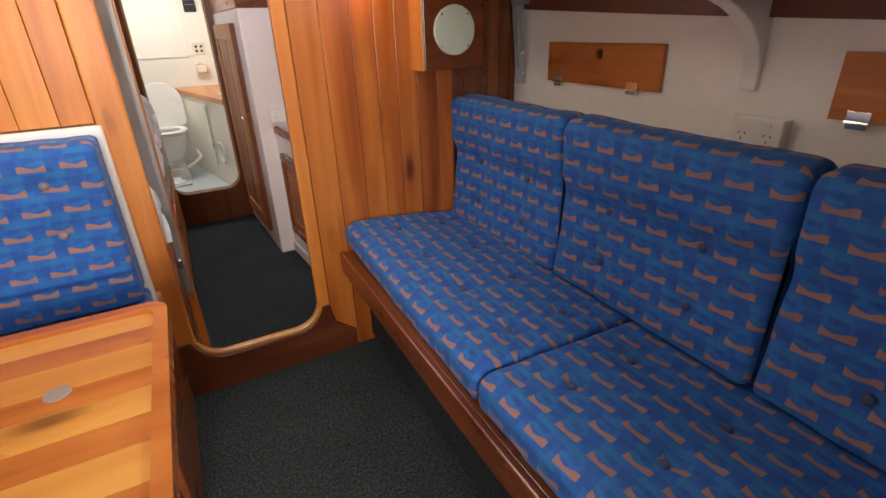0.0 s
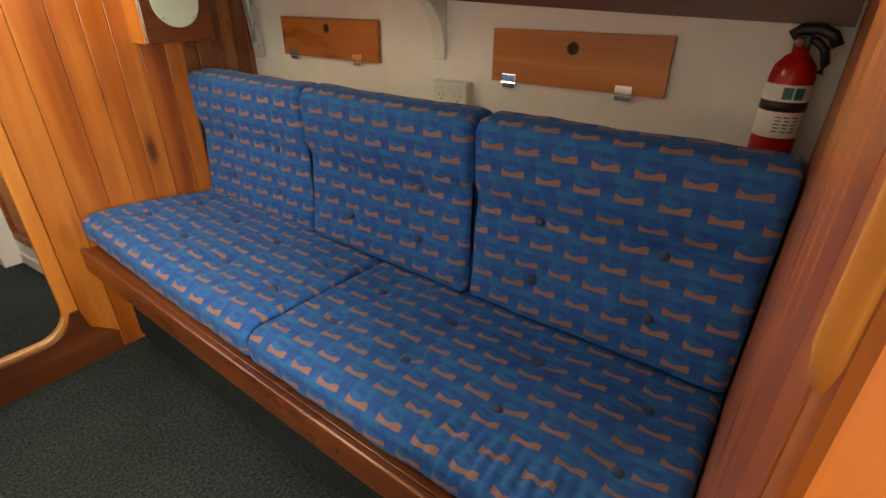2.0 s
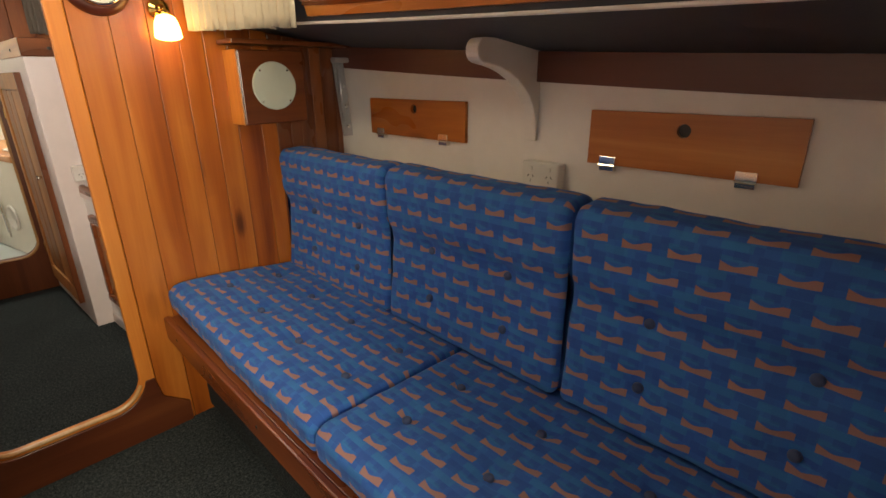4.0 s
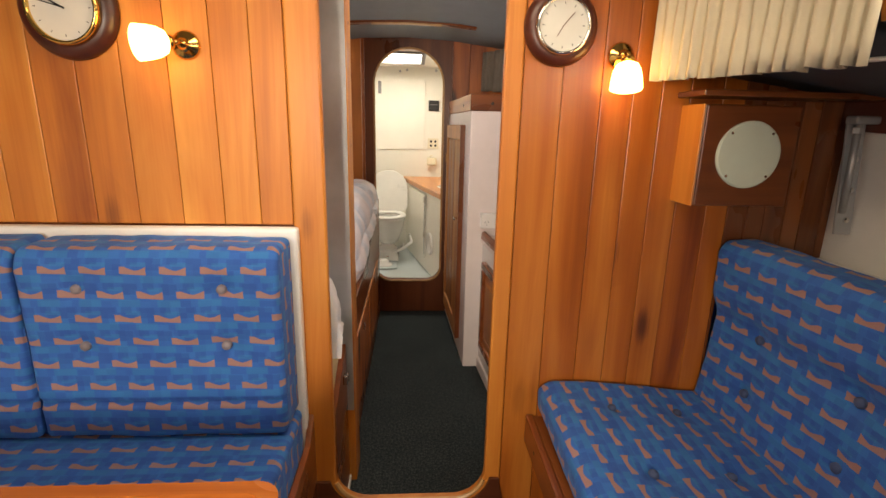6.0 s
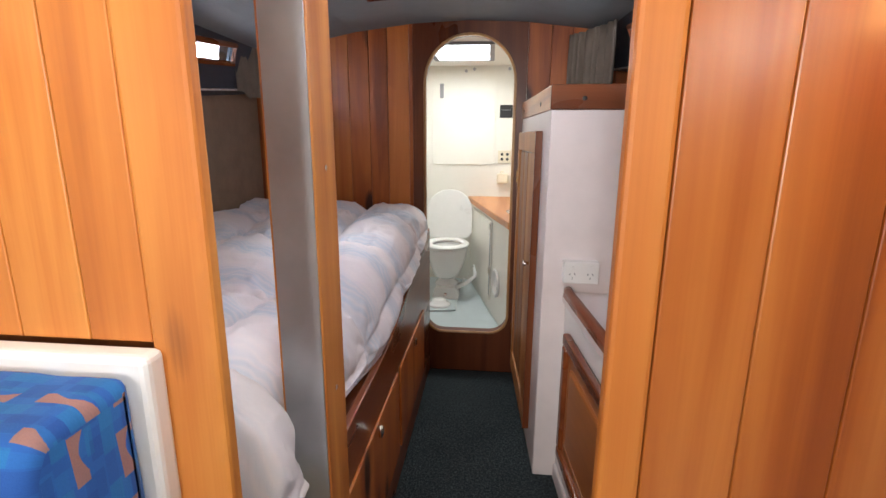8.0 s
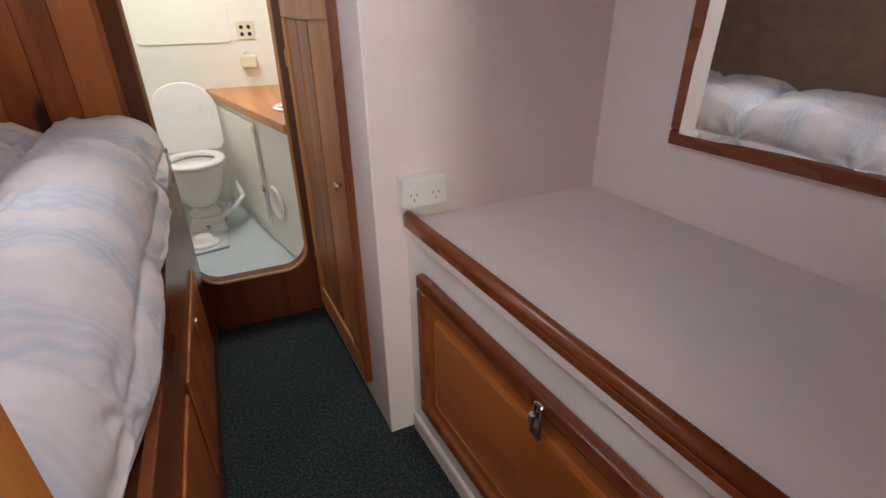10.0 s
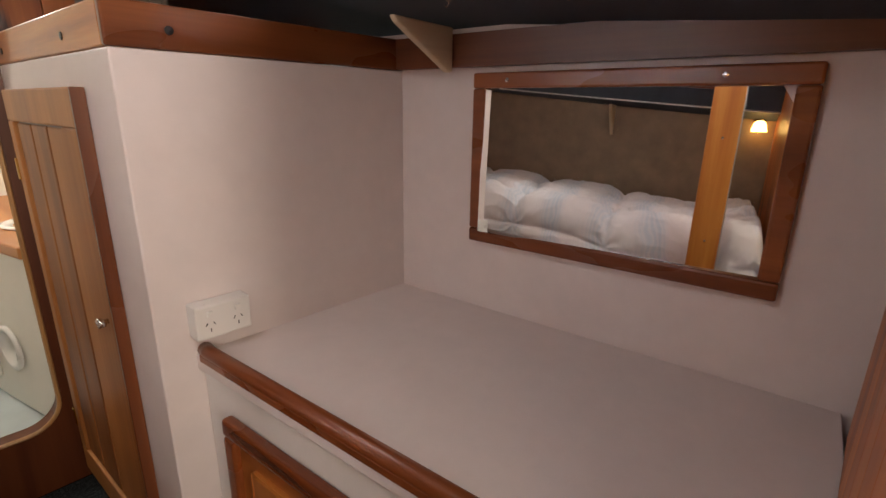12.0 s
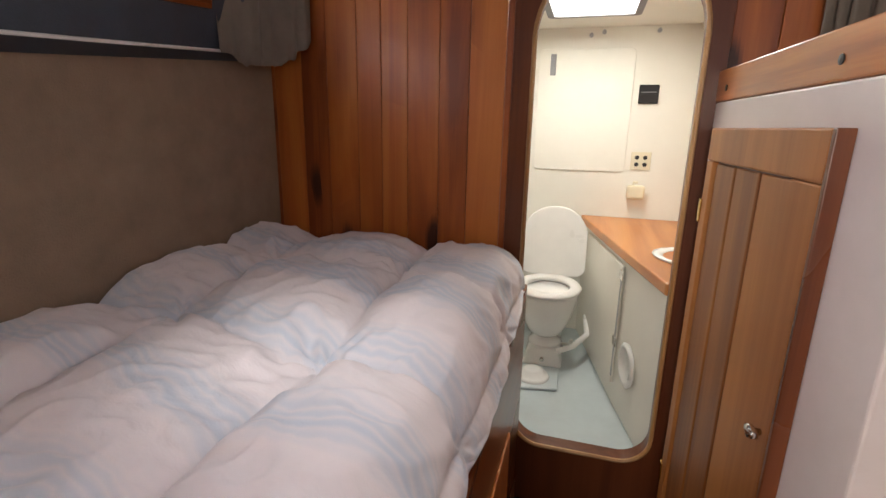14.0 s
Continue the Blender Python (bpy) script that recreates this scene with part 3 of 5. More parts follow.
link("door_frame", ring(inner, to_rect(inner, HL - 0.06, HR + 0.055, 0.0, 1.9), "y", HD0 - 0.006, HD1 + 0.004), DARKTEAK_Z, hbulk, "dark stained oval door frame")
link("door_lip", tube([(a, HD0 - 0.007, b) for a, b in inner], 0.007, 6, closed=True), RIM, hbulk, "pale worn wooden lip")
boards(-0.58, HL - 0.061, 0.0, 1.95, HD0 - 0.002, HD0 + 0.012, (0.09, 0.105, 0.095, 0.11, 0.085), KNOTTY_Z, hbulk)
boards(HR + 0.056, 1.65, 1.30, 1.95, HD0 - 0.002, HD0 + 0.012, (0.11, 0.10), KNOTTY_Z, hbulk)


# ---- saloon: settee, dinette and table ----
def cushion(points, axis, d0, d1, r=0.022, tufts=(), lift=None, folds=None, seed=0.0, step=0.016):
    """A padded block: a side outline swept along axis, ends rounded over, drawn in at its tufts; the cloth runs on round it.
    tufts: (place along axis, place round the outline in metres); lift and folds move points by their place."""
    pts = [Vector(p) for p in points]
    # the outline rounded at its corners and walked in even steps
    smooth = []
    for k, p in enumerate(pts):
        a, b = pts[k - 1], pts[(k + 1) % len(pts)]
        q = min(r, 0.45 * (a - p).length, 0.45 * (b - p).length)
        p0, p1 = p + (a - p).normalized() * q, p + (b - p).normalized() * q
        smooth += [p0.lerp(p, t).lerp(p.lerp(p1, t), t) for t in (0, 0.25, 0.5, 0.75, 1)]
    start = min(range(len(smooth)), key=lambda k: (smooth[k] - pts[0]).length)
    smooth = smooth[start:] + smooth[:start]
    out, run = [], []
    total = 0.0
    for k, p in enumerate(smooth):
        nx = smooth[(k + 1) % len(smooth)]
        n = max(1, int((nx - p).length / 0.014))
        for i in range(n):
            out.append(p.lerp(nx, i / n))
            run.append(total + (nx - p).length * i / n)
        total += (nx - p).length
    m = len(out)
    area = sum(out[k - 1].x * out[k].y - out[k].x * out[k - 1].y for k in range(m))
    sgn = 1 if area < 0 else -1
    nrm = []
    for k in range(m):
        t = (out[(k + 1) % m] - out[k - 1]).normalized()
        nrm.append(Vector((-t.y, t.x)) * sgn)
    ends = [r * (1 - math.cos(radians(a))) for a in (0, 22, 45, 68)]
    mid = max(3, int((d1 - d0 - 2 * r) / step))
    places = [d0 + e for e in ends] + [d0 + r + (d1 - d0 - 2 * r) * k / mid for k in range(mid + 1)] + [d1 - e for e in ends[::-1]]
    bm = bmesh.new()
    lay = bm.loops.layers.uv.verify()
    rings, where = [], {}
    for d in places:
        e = min(d - d0, d1 - d)
        inset = r * (1 - math.sqrt(max(0.0, 1 - ((r - e) / r) ** 2))) if e < r else 0.0
        ringv = []
        for k in range(m):
            p = out[k] - nrm[k] * inset
            q3 = Vector(AX[axis](p.x, p.y, d))
            w = q3 * 6 + Vector((seed, seed, 0))
            h = 0.005 * noise.noise(w) + 0.0025 * noise.noise(w * 3.1)
            for td, tr in tufts:
                g = math.hypot(d - td, run[k] - tr)
                if g < 0.16:
                    h -= 0.011 * math.exp(-(g / 0.026) ** 2) + 0.006 * math.exp(-(g / 0.07) ** 2)
                    h += 0.0016 * math.sin(5 * math.atan2(run[k] - tr, d - td) + td * 40) * math.exp(-((g - 0.04) / 0.03) ** 2)
            if folds:
                h += folds(d, run[k])
            q = p + nrm[k] * h
            if lift:
                q = q + Vector((0, lift(q.x, d)))
            v = bm.verts.new(AX[axis](q.x, q.y, d))
            where[v] = (d, run[k])
            ringv.append(v)
        rings.append(ringv)
    for k in range(len(rings) - 1):
        for i in range(m):
            f = bm.faces.new((rings[k][i], rings[k][(i + 1) % m], rings[k + 1][(i + 1) % m], rings[k + 1][i]))
            for l in f.loops:
                dd_, rr_ = where[l.vert]
                l[lay].uv = (dd_, total if i == m - 1 and rr_ == 0.0 else rr_)
    for loop in (rings[0][::-1], rings[-1]):
        f = bm.faces.new(loop)
        for l in f.loops:
            c = l.vert.co
            l[lay].uv = (c.z, c.y if axis == "x" else c.x)
        bmesh.ops.triangulate(bm, faces=[f])
    bmesh.ops.recalc_face_normals(bm, faces=bm.faces[:])
    return bm


def tuft_spot(points, run_at):
    """The outline's point and outward turn at a distance along its corners."""
    left = run_at
    for a, b in zip(points, points[1:]):
        a, b = Vector(a), Vector(b)
        if left <= (b - a).length:
            return a.lerp(b, left / (b - a).length)
        left -= (b - a).length


def button(parent, p, axis):
    prof = [(0.0, 0.008), (0.007, 0.0072), (0.011, 0.004), (0.012, 0.0), (0.012, -0.006)]
    rot = {"x": pose(*p, 0, -90, 0), "y": pose(*p, 90, 0, 0), "z": pose(*p)}[axis]
    return link("button", lathe(prof[::-1], rot, 12), BUTTONCLOTH if axis == "y" else BUTTONBLUE, parent, smooth=True)


def settee_rise(y):
    """The settee's front lifts a little towards the bulkhead, with the sheer."""
    return 0.028 * max(0.0, (y - 0.75) / 1.17) ** 1.4


def fore_aft(x0, x1, z0, z1, bevel=0.0):
    """A settee board from the partition to the bulkhead that follows the rise."""
    bm = cuboid(x0, x1, -0.062, 1.922, z0, z1, bevel)
    cut = [bm.verts, bm.edges, bm.faces]
    for y in stations(0.3, 1.8, 8):
        bmesh.ops.bisect_plane(bm, geom=[g for seq in cut for g in seq], plane_co=(0, y, 0), plane_no=(0, 1, 0))
    for v in bm.verts:
        v.co.z += settee_rise(v.co.y)
    return bm


settee = thing("settee_base", "varnished settee base with a mahogany front board", "settee")
link("front_board", fore_aft(0.985, 1.008, 0.338, 0.428, 0.006), TEAK_Y, settee)
link("platform", fore_aft(1.009, 1.80, 0.395, 0.42, 0.003), TEAK_Y, settee)
link("plinth", fore_aft(1.085, 1.11, 0.001, 0.394), CARPET, settee, "carpeted recessed plinth")
link("edge_strip", fore_aft(0.99, 1.06, 0.331, 0.337, 0.002), STEEL, settee, "grey metal edge strip")
for yy in (0.27, 0.58, 1.19, 1.50, 1.80):
    link("screw_plug", lathe([(0.006, 0), (0.006, 0.0012), (0.0, 0.0014)], pose(0.9848, yy, 0.385 + settee_rise(yy), 0, -90, 0), 10), BLACK, settee)
seat_out = [(1.018, 0.424), (1.012, 0.50), (1.045, 0.524), (1.11, 0.522), (1.30, 0.516), (1.50, 0.506), (1.62, 0.505), (1.62, 0.424)]


def seat_lift(x, y):
    full = max(0.0, min(1.0, (y - 1.15) / 0.7))
    front = max(0.0, min(1.0, (1.56 - x) / 0.42))
    return settee_rise(y) + 0.026 * full * full * (3 - 2 * full) * front


def gathers(y, run):
    """Loose cloth gathered over the front edge of the aft cushion."""
    reach = math.exp(-((y - 0.22) / 0.24) ** 2) * math.exp(-((run - 0.115) / 0.08) ** 2)
    w = math.sin(210 * y + 22 * run + 3.0 * noise.noise(Vector((y * 9, run * 7, 2))))
    return 0.0065 * reach * (w - 0.35 * w * w)


for k, (a, b) in enumerate(((0.944, 1.922), (-0.062, 0.940))):
    c = thing("seat_cushion", "blue buttoned settee seat cushion with orange motifs" if k == 0 else "blue buttoned settee seat cushion, cloth gathered at its front edge", "cushion", "settee seat cushions")
    spots = [(a + (b - a) * (0.12 + 0.25 * i), rr) for i in range(4) for rr in (0.265, 0.455)]
    link("padding", cushion(seat_out, "y", a, b, 0.024, spots, seat_lift, gathers if k else None, k * 3.1, 0.007 if k else 0.016), FABRIC, c, smooth=True, uv=False)
    for yy, rr in spots:
        p = tuft_spot(seat_out, rr)
        button(c, (p.x, yy, p.y - 0.011 + seat_lift(p.x, yy)), "z")
back_out = [(1.497, 0.514), (1.526, 0.80), (1.504, 0.85), (1.500, 0.98), (1.520, 1.010), (1.60, 1.018), (1.635, 1.0), (1.62, 0.514)]
for k, (a, b) in enumerate(((1.261, 1.920), (0.606, 1.251), (-0.060, 0.596))):
    c = thing("back_cushion", "blue buttoned settee back cushion with orange motifs", "cushion", "settee back cushions")
    spots = [(a + (b - a) * f, rr) for rr in (0.268, 0.115) for f in (0.28, 0.72)]
    link("padding", cushion(back_out, "y", a, b, 0.022, spots, None, None, 20 + k * 2.3), FABRIC, c, smooth=True, uv=False)
    for yy, rr in spots:
        p = tuft_spot(back_out, rr)
        button(c, (p.x + 0.011, yy, p.y), "x")
tagged(link("settee_ledge", cuboid(1.61, 1.822, -0.064, 1.924, 0.90, 0.955, 0.008), WHITE), "white ledge behind the settee back cushions", "ledge", kind=S)

# lockers in the hull lining
def locker_lid(y0, y1, z0, z1, hy, hz):
    t = thing("locker_lid", "varnished locker lid with a finger hole and chrome hinges", "locker lid", "hull lockers")
    angles = sorted([2 * math.pi * k / 40 for k in range(40)] + [math.atan2(b - hz, a - hy) % (2 * math.pi) for a in (y0, y1) for b in (z0, z1)])
    hole, outer = [], []
    for a in angles:
        c, s = math.cos(a), math.sin(a)
        k = min(((y1 if c > 0 else y0) - hy) / c if abs(c) > 1e-6 else 9, ((z1 if s > 0 else z0) - hz) / s if abs(s) > 1e-6 else 9)
        hole.append((hy + 0.016 * c, hz + 0.016 * s))
        outer.append((hy + k * c, hz + k * s))
    link("panel", ring(hole, outer, "x", 1.806, 1.8205), PINE_Y, t)
    # black disc closes the hole and stands for the shade inside it
    link("hole_dark", lathe([(0.0158, 0), (0.0158, 0.003)], pose(1.8215, hy, hz, 0, -90, 0), 20), BLACK, t, "black disc for the shade inside the finger hole")
    for f in (0.12, 0.80):
        yy = y1 - (y1 - y0) * f
        h = link("hinge", merge(cuboid(1.8025, 1.806, yy - 0.022, yy + 0.022, z0 + 0.001, z0 + 0.022, 0.001), cuboid(1.8025, 1.8215, yy - 0.02, yy + 0.02, z0 - 0.016, z0 - 0.003, 0.001), tube([(1.802, yy - 0.022, z0 - 0.001), (1.802, yy + 0.022, z0 - 0.001)], 0.0035, 8)), CHROME, t, "chrome hinge")
    return t


locker_lid(1.187, 1.693, 1.063, 1.196, 1.438, 1.163)
locker_lid(0.255, 0.735, 1.050, 1.188, 0.496, 1.149)


def outlet(name, m, w, h, d, gang):
    t = thing(name, "white plastic double power outlet", "power outlet", "power outlets")
    t.matrix_world = m
    b = link("block", cuboid(-w / 2, w / 2, 0, d, -h / 2, h / 2, 0.004), PLASTIC, t)
    for s in (-1, 1):
        link("switch", cuboid(s * w * 0.25 - 0.006, s * w * 0.25 + 0.006, -0.004, 0.001, h * 0.16, h * 0.33, 0.0015), PLASTIC, t)
        for dx, dz, a in ((-0.008, -0.004, 30), (0.008, -0.004, -30), (0, -0.018, 0)):
            sl = cuboid(-0.001, 0.001, -0.0006, 0.0006, -0.004, 0.004)
            sl.transform(pose(s * w * 0.25 + dx, 0, dz, 0, a, 0))
            link("slot", sl, BLACK, t)
    return t


outlet("power_outlet", pose(1.785, 0.872, 0.999, 0, 0, -90), 0.125, 0.075, 0.037, 2)


# mahogany beam, knees and chainplate strap
tagged(link("beam_shelf_clamp", strip([[(1.80, y, sheer(y) - 0.135), (1.80, y, sheer(y) - 0.055)] for y in stations(-0.06, 1.925)], 0.03, (1, 0, 0)), MAHOG_Y), "dark mahogany beam under the side deck", "beam", kind=S)


def knee(y, tipx, wallx, zt, zb, material, t=0.022, straight=False):
    k = thing("knee_bracket", "white shaped knee bracket under the side deck" if material is WHITE else "pale wooden triangular knee bracket under the shelf", "bracket", "knee brackets")
    nose = 0.030
    pts = [(wallx, zt), (tipx + nose, zt)] + [(tipx + nose + nose * math.cos(radians(a)), zt - nose + nose * math.sin(radians(a))) for a in range(110, 271, 20)]
    for i in range(1, 11):
        f = i / 10
        pts.append((tipx + nose + (wallx - tipx - nose - 0.012) * (1 - (1 - f) ** 2.5), zt - 2 * nose + (zb - zt + 2 * nose) * f ** 1.35))
    pts.append((wallx, zb))
    if straight:
        pts = [(wallx, zt), (tipx, zt), (tipx + (wallx - tipx) * 0.06, zt - 0.014), (wallx - (wallx - tipx) * 0.08, zb), (wallx, zb)]
    link("plate", slab(pts, "y", y - t / 2, y + t / 2, 0.004), material, k)
    return k


knee(0.93, 1.545, 1.820, 1.365, 1.092, WHITE, 0.042)
strap = thing("chainplate_strap", "galvanised steel chainplate strap bolted to the hull", "strap")
link("strap", slab([(1.775, 1.04), (1.820, 1.04), (1.795, 1.34), (1.745, 1.34)], "y", 1.845, 1.852, 0.001), STEEL, strap)
link("rod", tube([(1.772, 1.832, 1.10), (1.760, 1.828, 1.335)], 0.0085, 10), STEEL, strap, smooth=True)
link("toggle", cuboid(1.735, 1.80, 1.808, 1.845, 1.328, 1.348, 0.005), STEEL, strap)
link("lock_nut", lathe([(0.014, 0), (0.014, 0.014)], pose(1.7615, 1.8285, 1.305), 6), STEEL, strap)
for z in (1.08, 1.16, 1.24):
    link("bolt", lathe([(0.008, 0), (0.008, 0.006), (0.004, 0.008)], pose(1.797 - 0.08 * (z - 1.08), 1.845, z, 90, 0, 0), 6), CHROME, strap)

# fire extinguisher
fe = thing("fire_extinguisher", "small red fire extinguisher hung on the white hull lining", "extinguisher", at=(1.762, 0.012, 0.958))
link("cylinder", lathe([(0.0, 0), (0.034, 0.002), (0.04, 0.01), (0.04, 0.165), (0.036, 0.19), (0.022, 0.208), (0.014, 0.213), (0.014, 0.225)], None, 32), RED, fe, smooth=True)
lab = link("label_band", lathe([(0.0405, 0.055), (0.0408, 0.056), (0.0408, 0.105), (0.0405, 0.106)], None, 32), PAPER, fe, "white printed instruction label", smooth=True)
link("upper_label", lathe([(0.0405, 0.126), (0.0408, 0.127), (0.0408, 0.157), (0.0405, 0.158)], None, 32), PAPER, fe, smooth=True)
link("strap_band", lathe([(0.0405, 0.107), (0.0418, 0.108), (0.0418, 0.124), (0.0405, 0.125)], None, 32), BLACK, fe, "black retaining strap", smooth=True)
for i, zz in enumerate((0.095, 0.088, 0.081, 0.074, 0.067)):
    bm = bmesh.new()
    for s in range(3):
        a0, a1 = radians(172 + 22 * s + 3 * (i % 2)), radians(188 + 22 * s)
        q = [bm.verts.new((0.0412 * math.cos(a), 0.0412 * math.sin(a), zz + dz)) for a, dz in ((a0, 0), (a1, 0), (a1, 0.0025), (a0, 0.0025))]
        bm.faces.new(q)
    link("print_line", bm, TEALPRINT if i else RED, fe)
for a in (186, 214):
    bm = cuboid(-0.0085, 0.0085, -0.0003, 0.0003, -0.011, 0.011)
    bm.transform(pose(0.0412 * math.cos(radians(a)), 0.0412 * math.sin(radians(a)), 0.142, 0, 0, a + 90))
    link("pictogram", bm, TEALPRINT, fe, "teal safety pictogram")
link("valve", cuboid(-0.014, 0.014, -0.014, 0.014, 0.222, 0.248, 0.004), BLACK, fe)
gg = link("gauge", lathe([(0.010, 0), (0.010, 0.006), (0.008, 0.007)], pose(-0.014, 0.004, 0.232, 0, -90, 0), 18), BLACK, fe, "round pressure gauge")
link("gauge_face", lathe([(0.0075, 0.0), (0.0, 0.001)], pose(-0.0212, 0.004, 0.232, 0, -90, 0), 18), RED, gg)
link("handle", tube([(0, 0.022, 0.243), (0, 0.006, 0.256), (0, -0.022, 0.257), (0, -0.045, 0.247), (0, -0.056, 0.228)], 0.0065, 8, flat=1.6), BLACK, fe, smooth=True)
link("lever", tube([(0, 0.006, 0.240), (0, -0.022, 0.236), (0, -0.038, 0.222), (0, -0.046, 0.196), (0, -0.042, 0.178)], 0.005, 8, flat=1.5), BLACK, fe, smooth=True)
link("wall_hook", cuboid(0.03, 0.059, -0.012, 0.012, 0.20, 0.25, 0.003), STEEL, fe)

# aft partition at the settee's end
part_w = tagged(link("wall_partition", cuboid(0.722, 1.86, -0.135, -0.080, 0, 1.75), TEAK_Z), "varnished boarded partition at the settee's end", "wall", kind=S)
boards(0.722, 1.85, 0.0, 1.5, -0.080, -0.066, (0.07, 0.082, 0.075), PINE_S, part_w)
link("end_post", cuboid(0.690, 0.721, -0.15, -0.066, 0, 1.75, 0.006, 2), PINE_S, part_w, "flat pine end post")
link("grab_rail", tube([(0.704, -0.071, 1.150), (0.704, -0.0705, 1.153), (0.704, -0.0705, 1.166), (0.704, -0.0705, 1.74)], [0.005, 0.009, 0.0115, 0.0115], 16), PINE_Z, part_w, "rounded varnished grab rail", smooth=True)

# speaker box
spk = thing("loudspeaker_box", "varnished loudspeaker box with a round pale grille", "loudspeaker")
link("box", cuboid(1.352, 1.60, 1.827, 1.924, 1.116, 1.368, 0.004), TEAK_X, spk)
link("front_panel", cuboid(1.354, 1.598, 1.819, 1.8265, 1.118, 1.366, 0.003), TEAK_X, spk)
link("side_panel", cuboid(1.346, 1.3515, 1.822, 1.924, 1.116, 1.368, 0.002), PINE_Z, spk)
link("grille_bar", cuboid(1.396, 1.552, 1.8095, 1.8108, 1.245, 1.249), SPEAKER, spk)
g = link("grille", lathe([(0.083, 0), (0.083, 0.005), (0.079, 0.0075), (0.0, 0.0085)], pose(1.474, 1.819, 1.247, 90, 0, 0), 40), SPEAKER, spk, "pale round grille cloth", smooth=False)
for a in (45, 135, 225, 315):
    link("screw", lathe([(0.0035, 0), (0.0035, 0.002)], pose(1.474 + 0.074 * math.cos(radians(a)), 1.8125, 1.247 + 0.074 * math.sin(radians(a)), 90, 0, 0), 8), CHROME, spk)
tagged(link("corner_shelf", cuboid(1.33, 1.81, 1.80, 1.924, 1.385, 1.40, 0.003), TEAK_X), "narrow dark wooden shelf above the loudspeaker", "shelf")

# barometer and clock
def dial_instrument(name, label, cat, x, z, r, hands_at):
    t = thing(name, label, cat)
    m = pose(x, B0 - 0.002, z, 90, 0, 0)
    link("surround", lathe([(r * 0.98, 0), (r, 0.006), (r * 0.97, 0.016), (r * 0.88, 0.026), (r * 0.78, 0.03), (r * 0.72, 0.03), (r * 0.72, 0.02), (r * 0.72, 0.0)], m, 48, 1.0, False), MAHOG_Y, t, "dark turned mahogany surround", smooth=True)
    link("bezel", lathe([(r * 0.73, 0.025), (r * 0.74, 0.036), (r * 0.70, 0.042), (r * 0.655, 0.042), (r * 0.64, 0.034), (r * 0.64, 0.025)], m, 48, 1.0, False), BRASS if cat == "clock" else CHROME, t, smooth=True)
    link("dial", lathe([(r * 0.66, 0.022), (r * 0.66, 0.032), (0.0, 0.033)], m, 40), DIAL, t)
    for k in range(12):
        a = radians(30 * k)
        bm = cuboid(-0.0008, 0.0008, -0.0028, 0.0028, 0.0331, 0.0336)
        bm.transform(m @ Matrix.Rotation(a, 4, "Z") @ Matrix.Translation((0, r * 0.54, 0)))
        link("hour_mark", bm, BLACK, t)
    for ln, a, w in hands_at:
        bm = cuboid(-w, w, -0.006, ln * r, 0.0338, 0.0345)
        bm.transform(m @ Matrix.Rotation(radians(a), 4, "Z"))
        link("pointer", bm, DARKTEAK_X if cat == "barometer" else BLACK, t)


dial_instrument("ship_clock", "round brass ship's clock in a dark mahogany surround", "clock", -0.165, 1.545, 0.112, ((0.33, 62, 0.002), (0.5, 75, 0.0014)))
dial_instrument("barometer", "round silvered barometer in a dark mahogany surround", "barometer", 1.003, 1.545, 0.093, ((0.42, -40, 0.0009), (0.3, 150, 0.0009)))


# wall lamps
def sconce(x, z, aim, label):
    t = thing("wall_lamp", label, "wall lamp", "bulkhead lamps")
    m = pose(x, B0 - 0.002, z, 90, 0, 0)
    link("base_plate", lathe([(0.033, 0), (0.034, 0.004), (0.030, 0.010), (0.018, 0.014), (0.010, 0.022), (0.008, 0.03)], m, 28), BRASS, t, smooth=True)
    p0 = Vector((x, B0 - 0.03, z))
    d = Vector(aim).normalized()
    j = p0 + Vector((0, -0.022, 0.0))
    link("arm", tube([p0, j, j + d * 0.012], 0.006, 8), BRASS, t, smooth=True)
    q = d.to_track_quat("Z", "Y").to_matrix().to_4x4()
    base = j + d * 0.008
    link("collar", lathe([(0.010, 0), (0.016, 0.004), (0.016, 0.014), (0.012, 0.016)], Matrix.Translation(base) @ q, 20), BRASS, t, smooth=True)
    prof = [(0.014, 0.014), (0.026, 0.020), (0.033, 0.034), (0.037, 0.055), (0.039, 0.078), (0.037, 0.080), (0.032, 0.062), (0.0, 0.050)]
    link("shade", lathe(prof, Matrix.Translation(base) @ q, 28), LAMPGLASS, t, "lit opal glass bell shade", smooth=True)


sconce(1.165, 1.483, (-0.06, -0.22, -1), "brass wall lamp with lit opal shade hanging downward")
sconce(0.090, 1.476, (-0.75, -0.8, -0.16), "brass wall lamp with lit opal shade turned outward")


# curtains
def curtain(line, z0, z1, amp, waves, material, label, skew=0.0):
    t = thing("curtain", label, "curtain", "window curtains")
    n = 70
    rows = []
    for f in (0.0, 0.12, 0.35, 0.6, 0.82, 1.0):
        r = []
        for i in range(n + 1):
            s = i / n * (len(line) - 1)
            k = min(int(s), len(line) - 2)
            p = Vector(line[k]).lerp(Vector(line[k + 1]), s - k)
            d = (Vector(line[k + 1]) - Vector(line[k])).normalized()
            nrm = Vector((-d.y, d.x, 0))
            w = math.sin(i / n * waves * 2 * math.pi + 1.3 * math.sin(i * 0.21)) * amp * (1.25 - 0.5 * f) + 0.006 * noise.noise(Vector((i * 0.2, f * 3, amp * 99)))
            q = p + nrm * w
            r.append((q.x, q.y, z0(q.y) + (z1(q.y) - z0(q.y)) * f + 0.006 * noise.noise(Vector((i * 0.3, 5, 1))) * (1 - f)))
        rows.append(r)
    link("cloth", strip(rows, 0.002, (-0.7, 0.2, 0)), material, t, smooth=True)


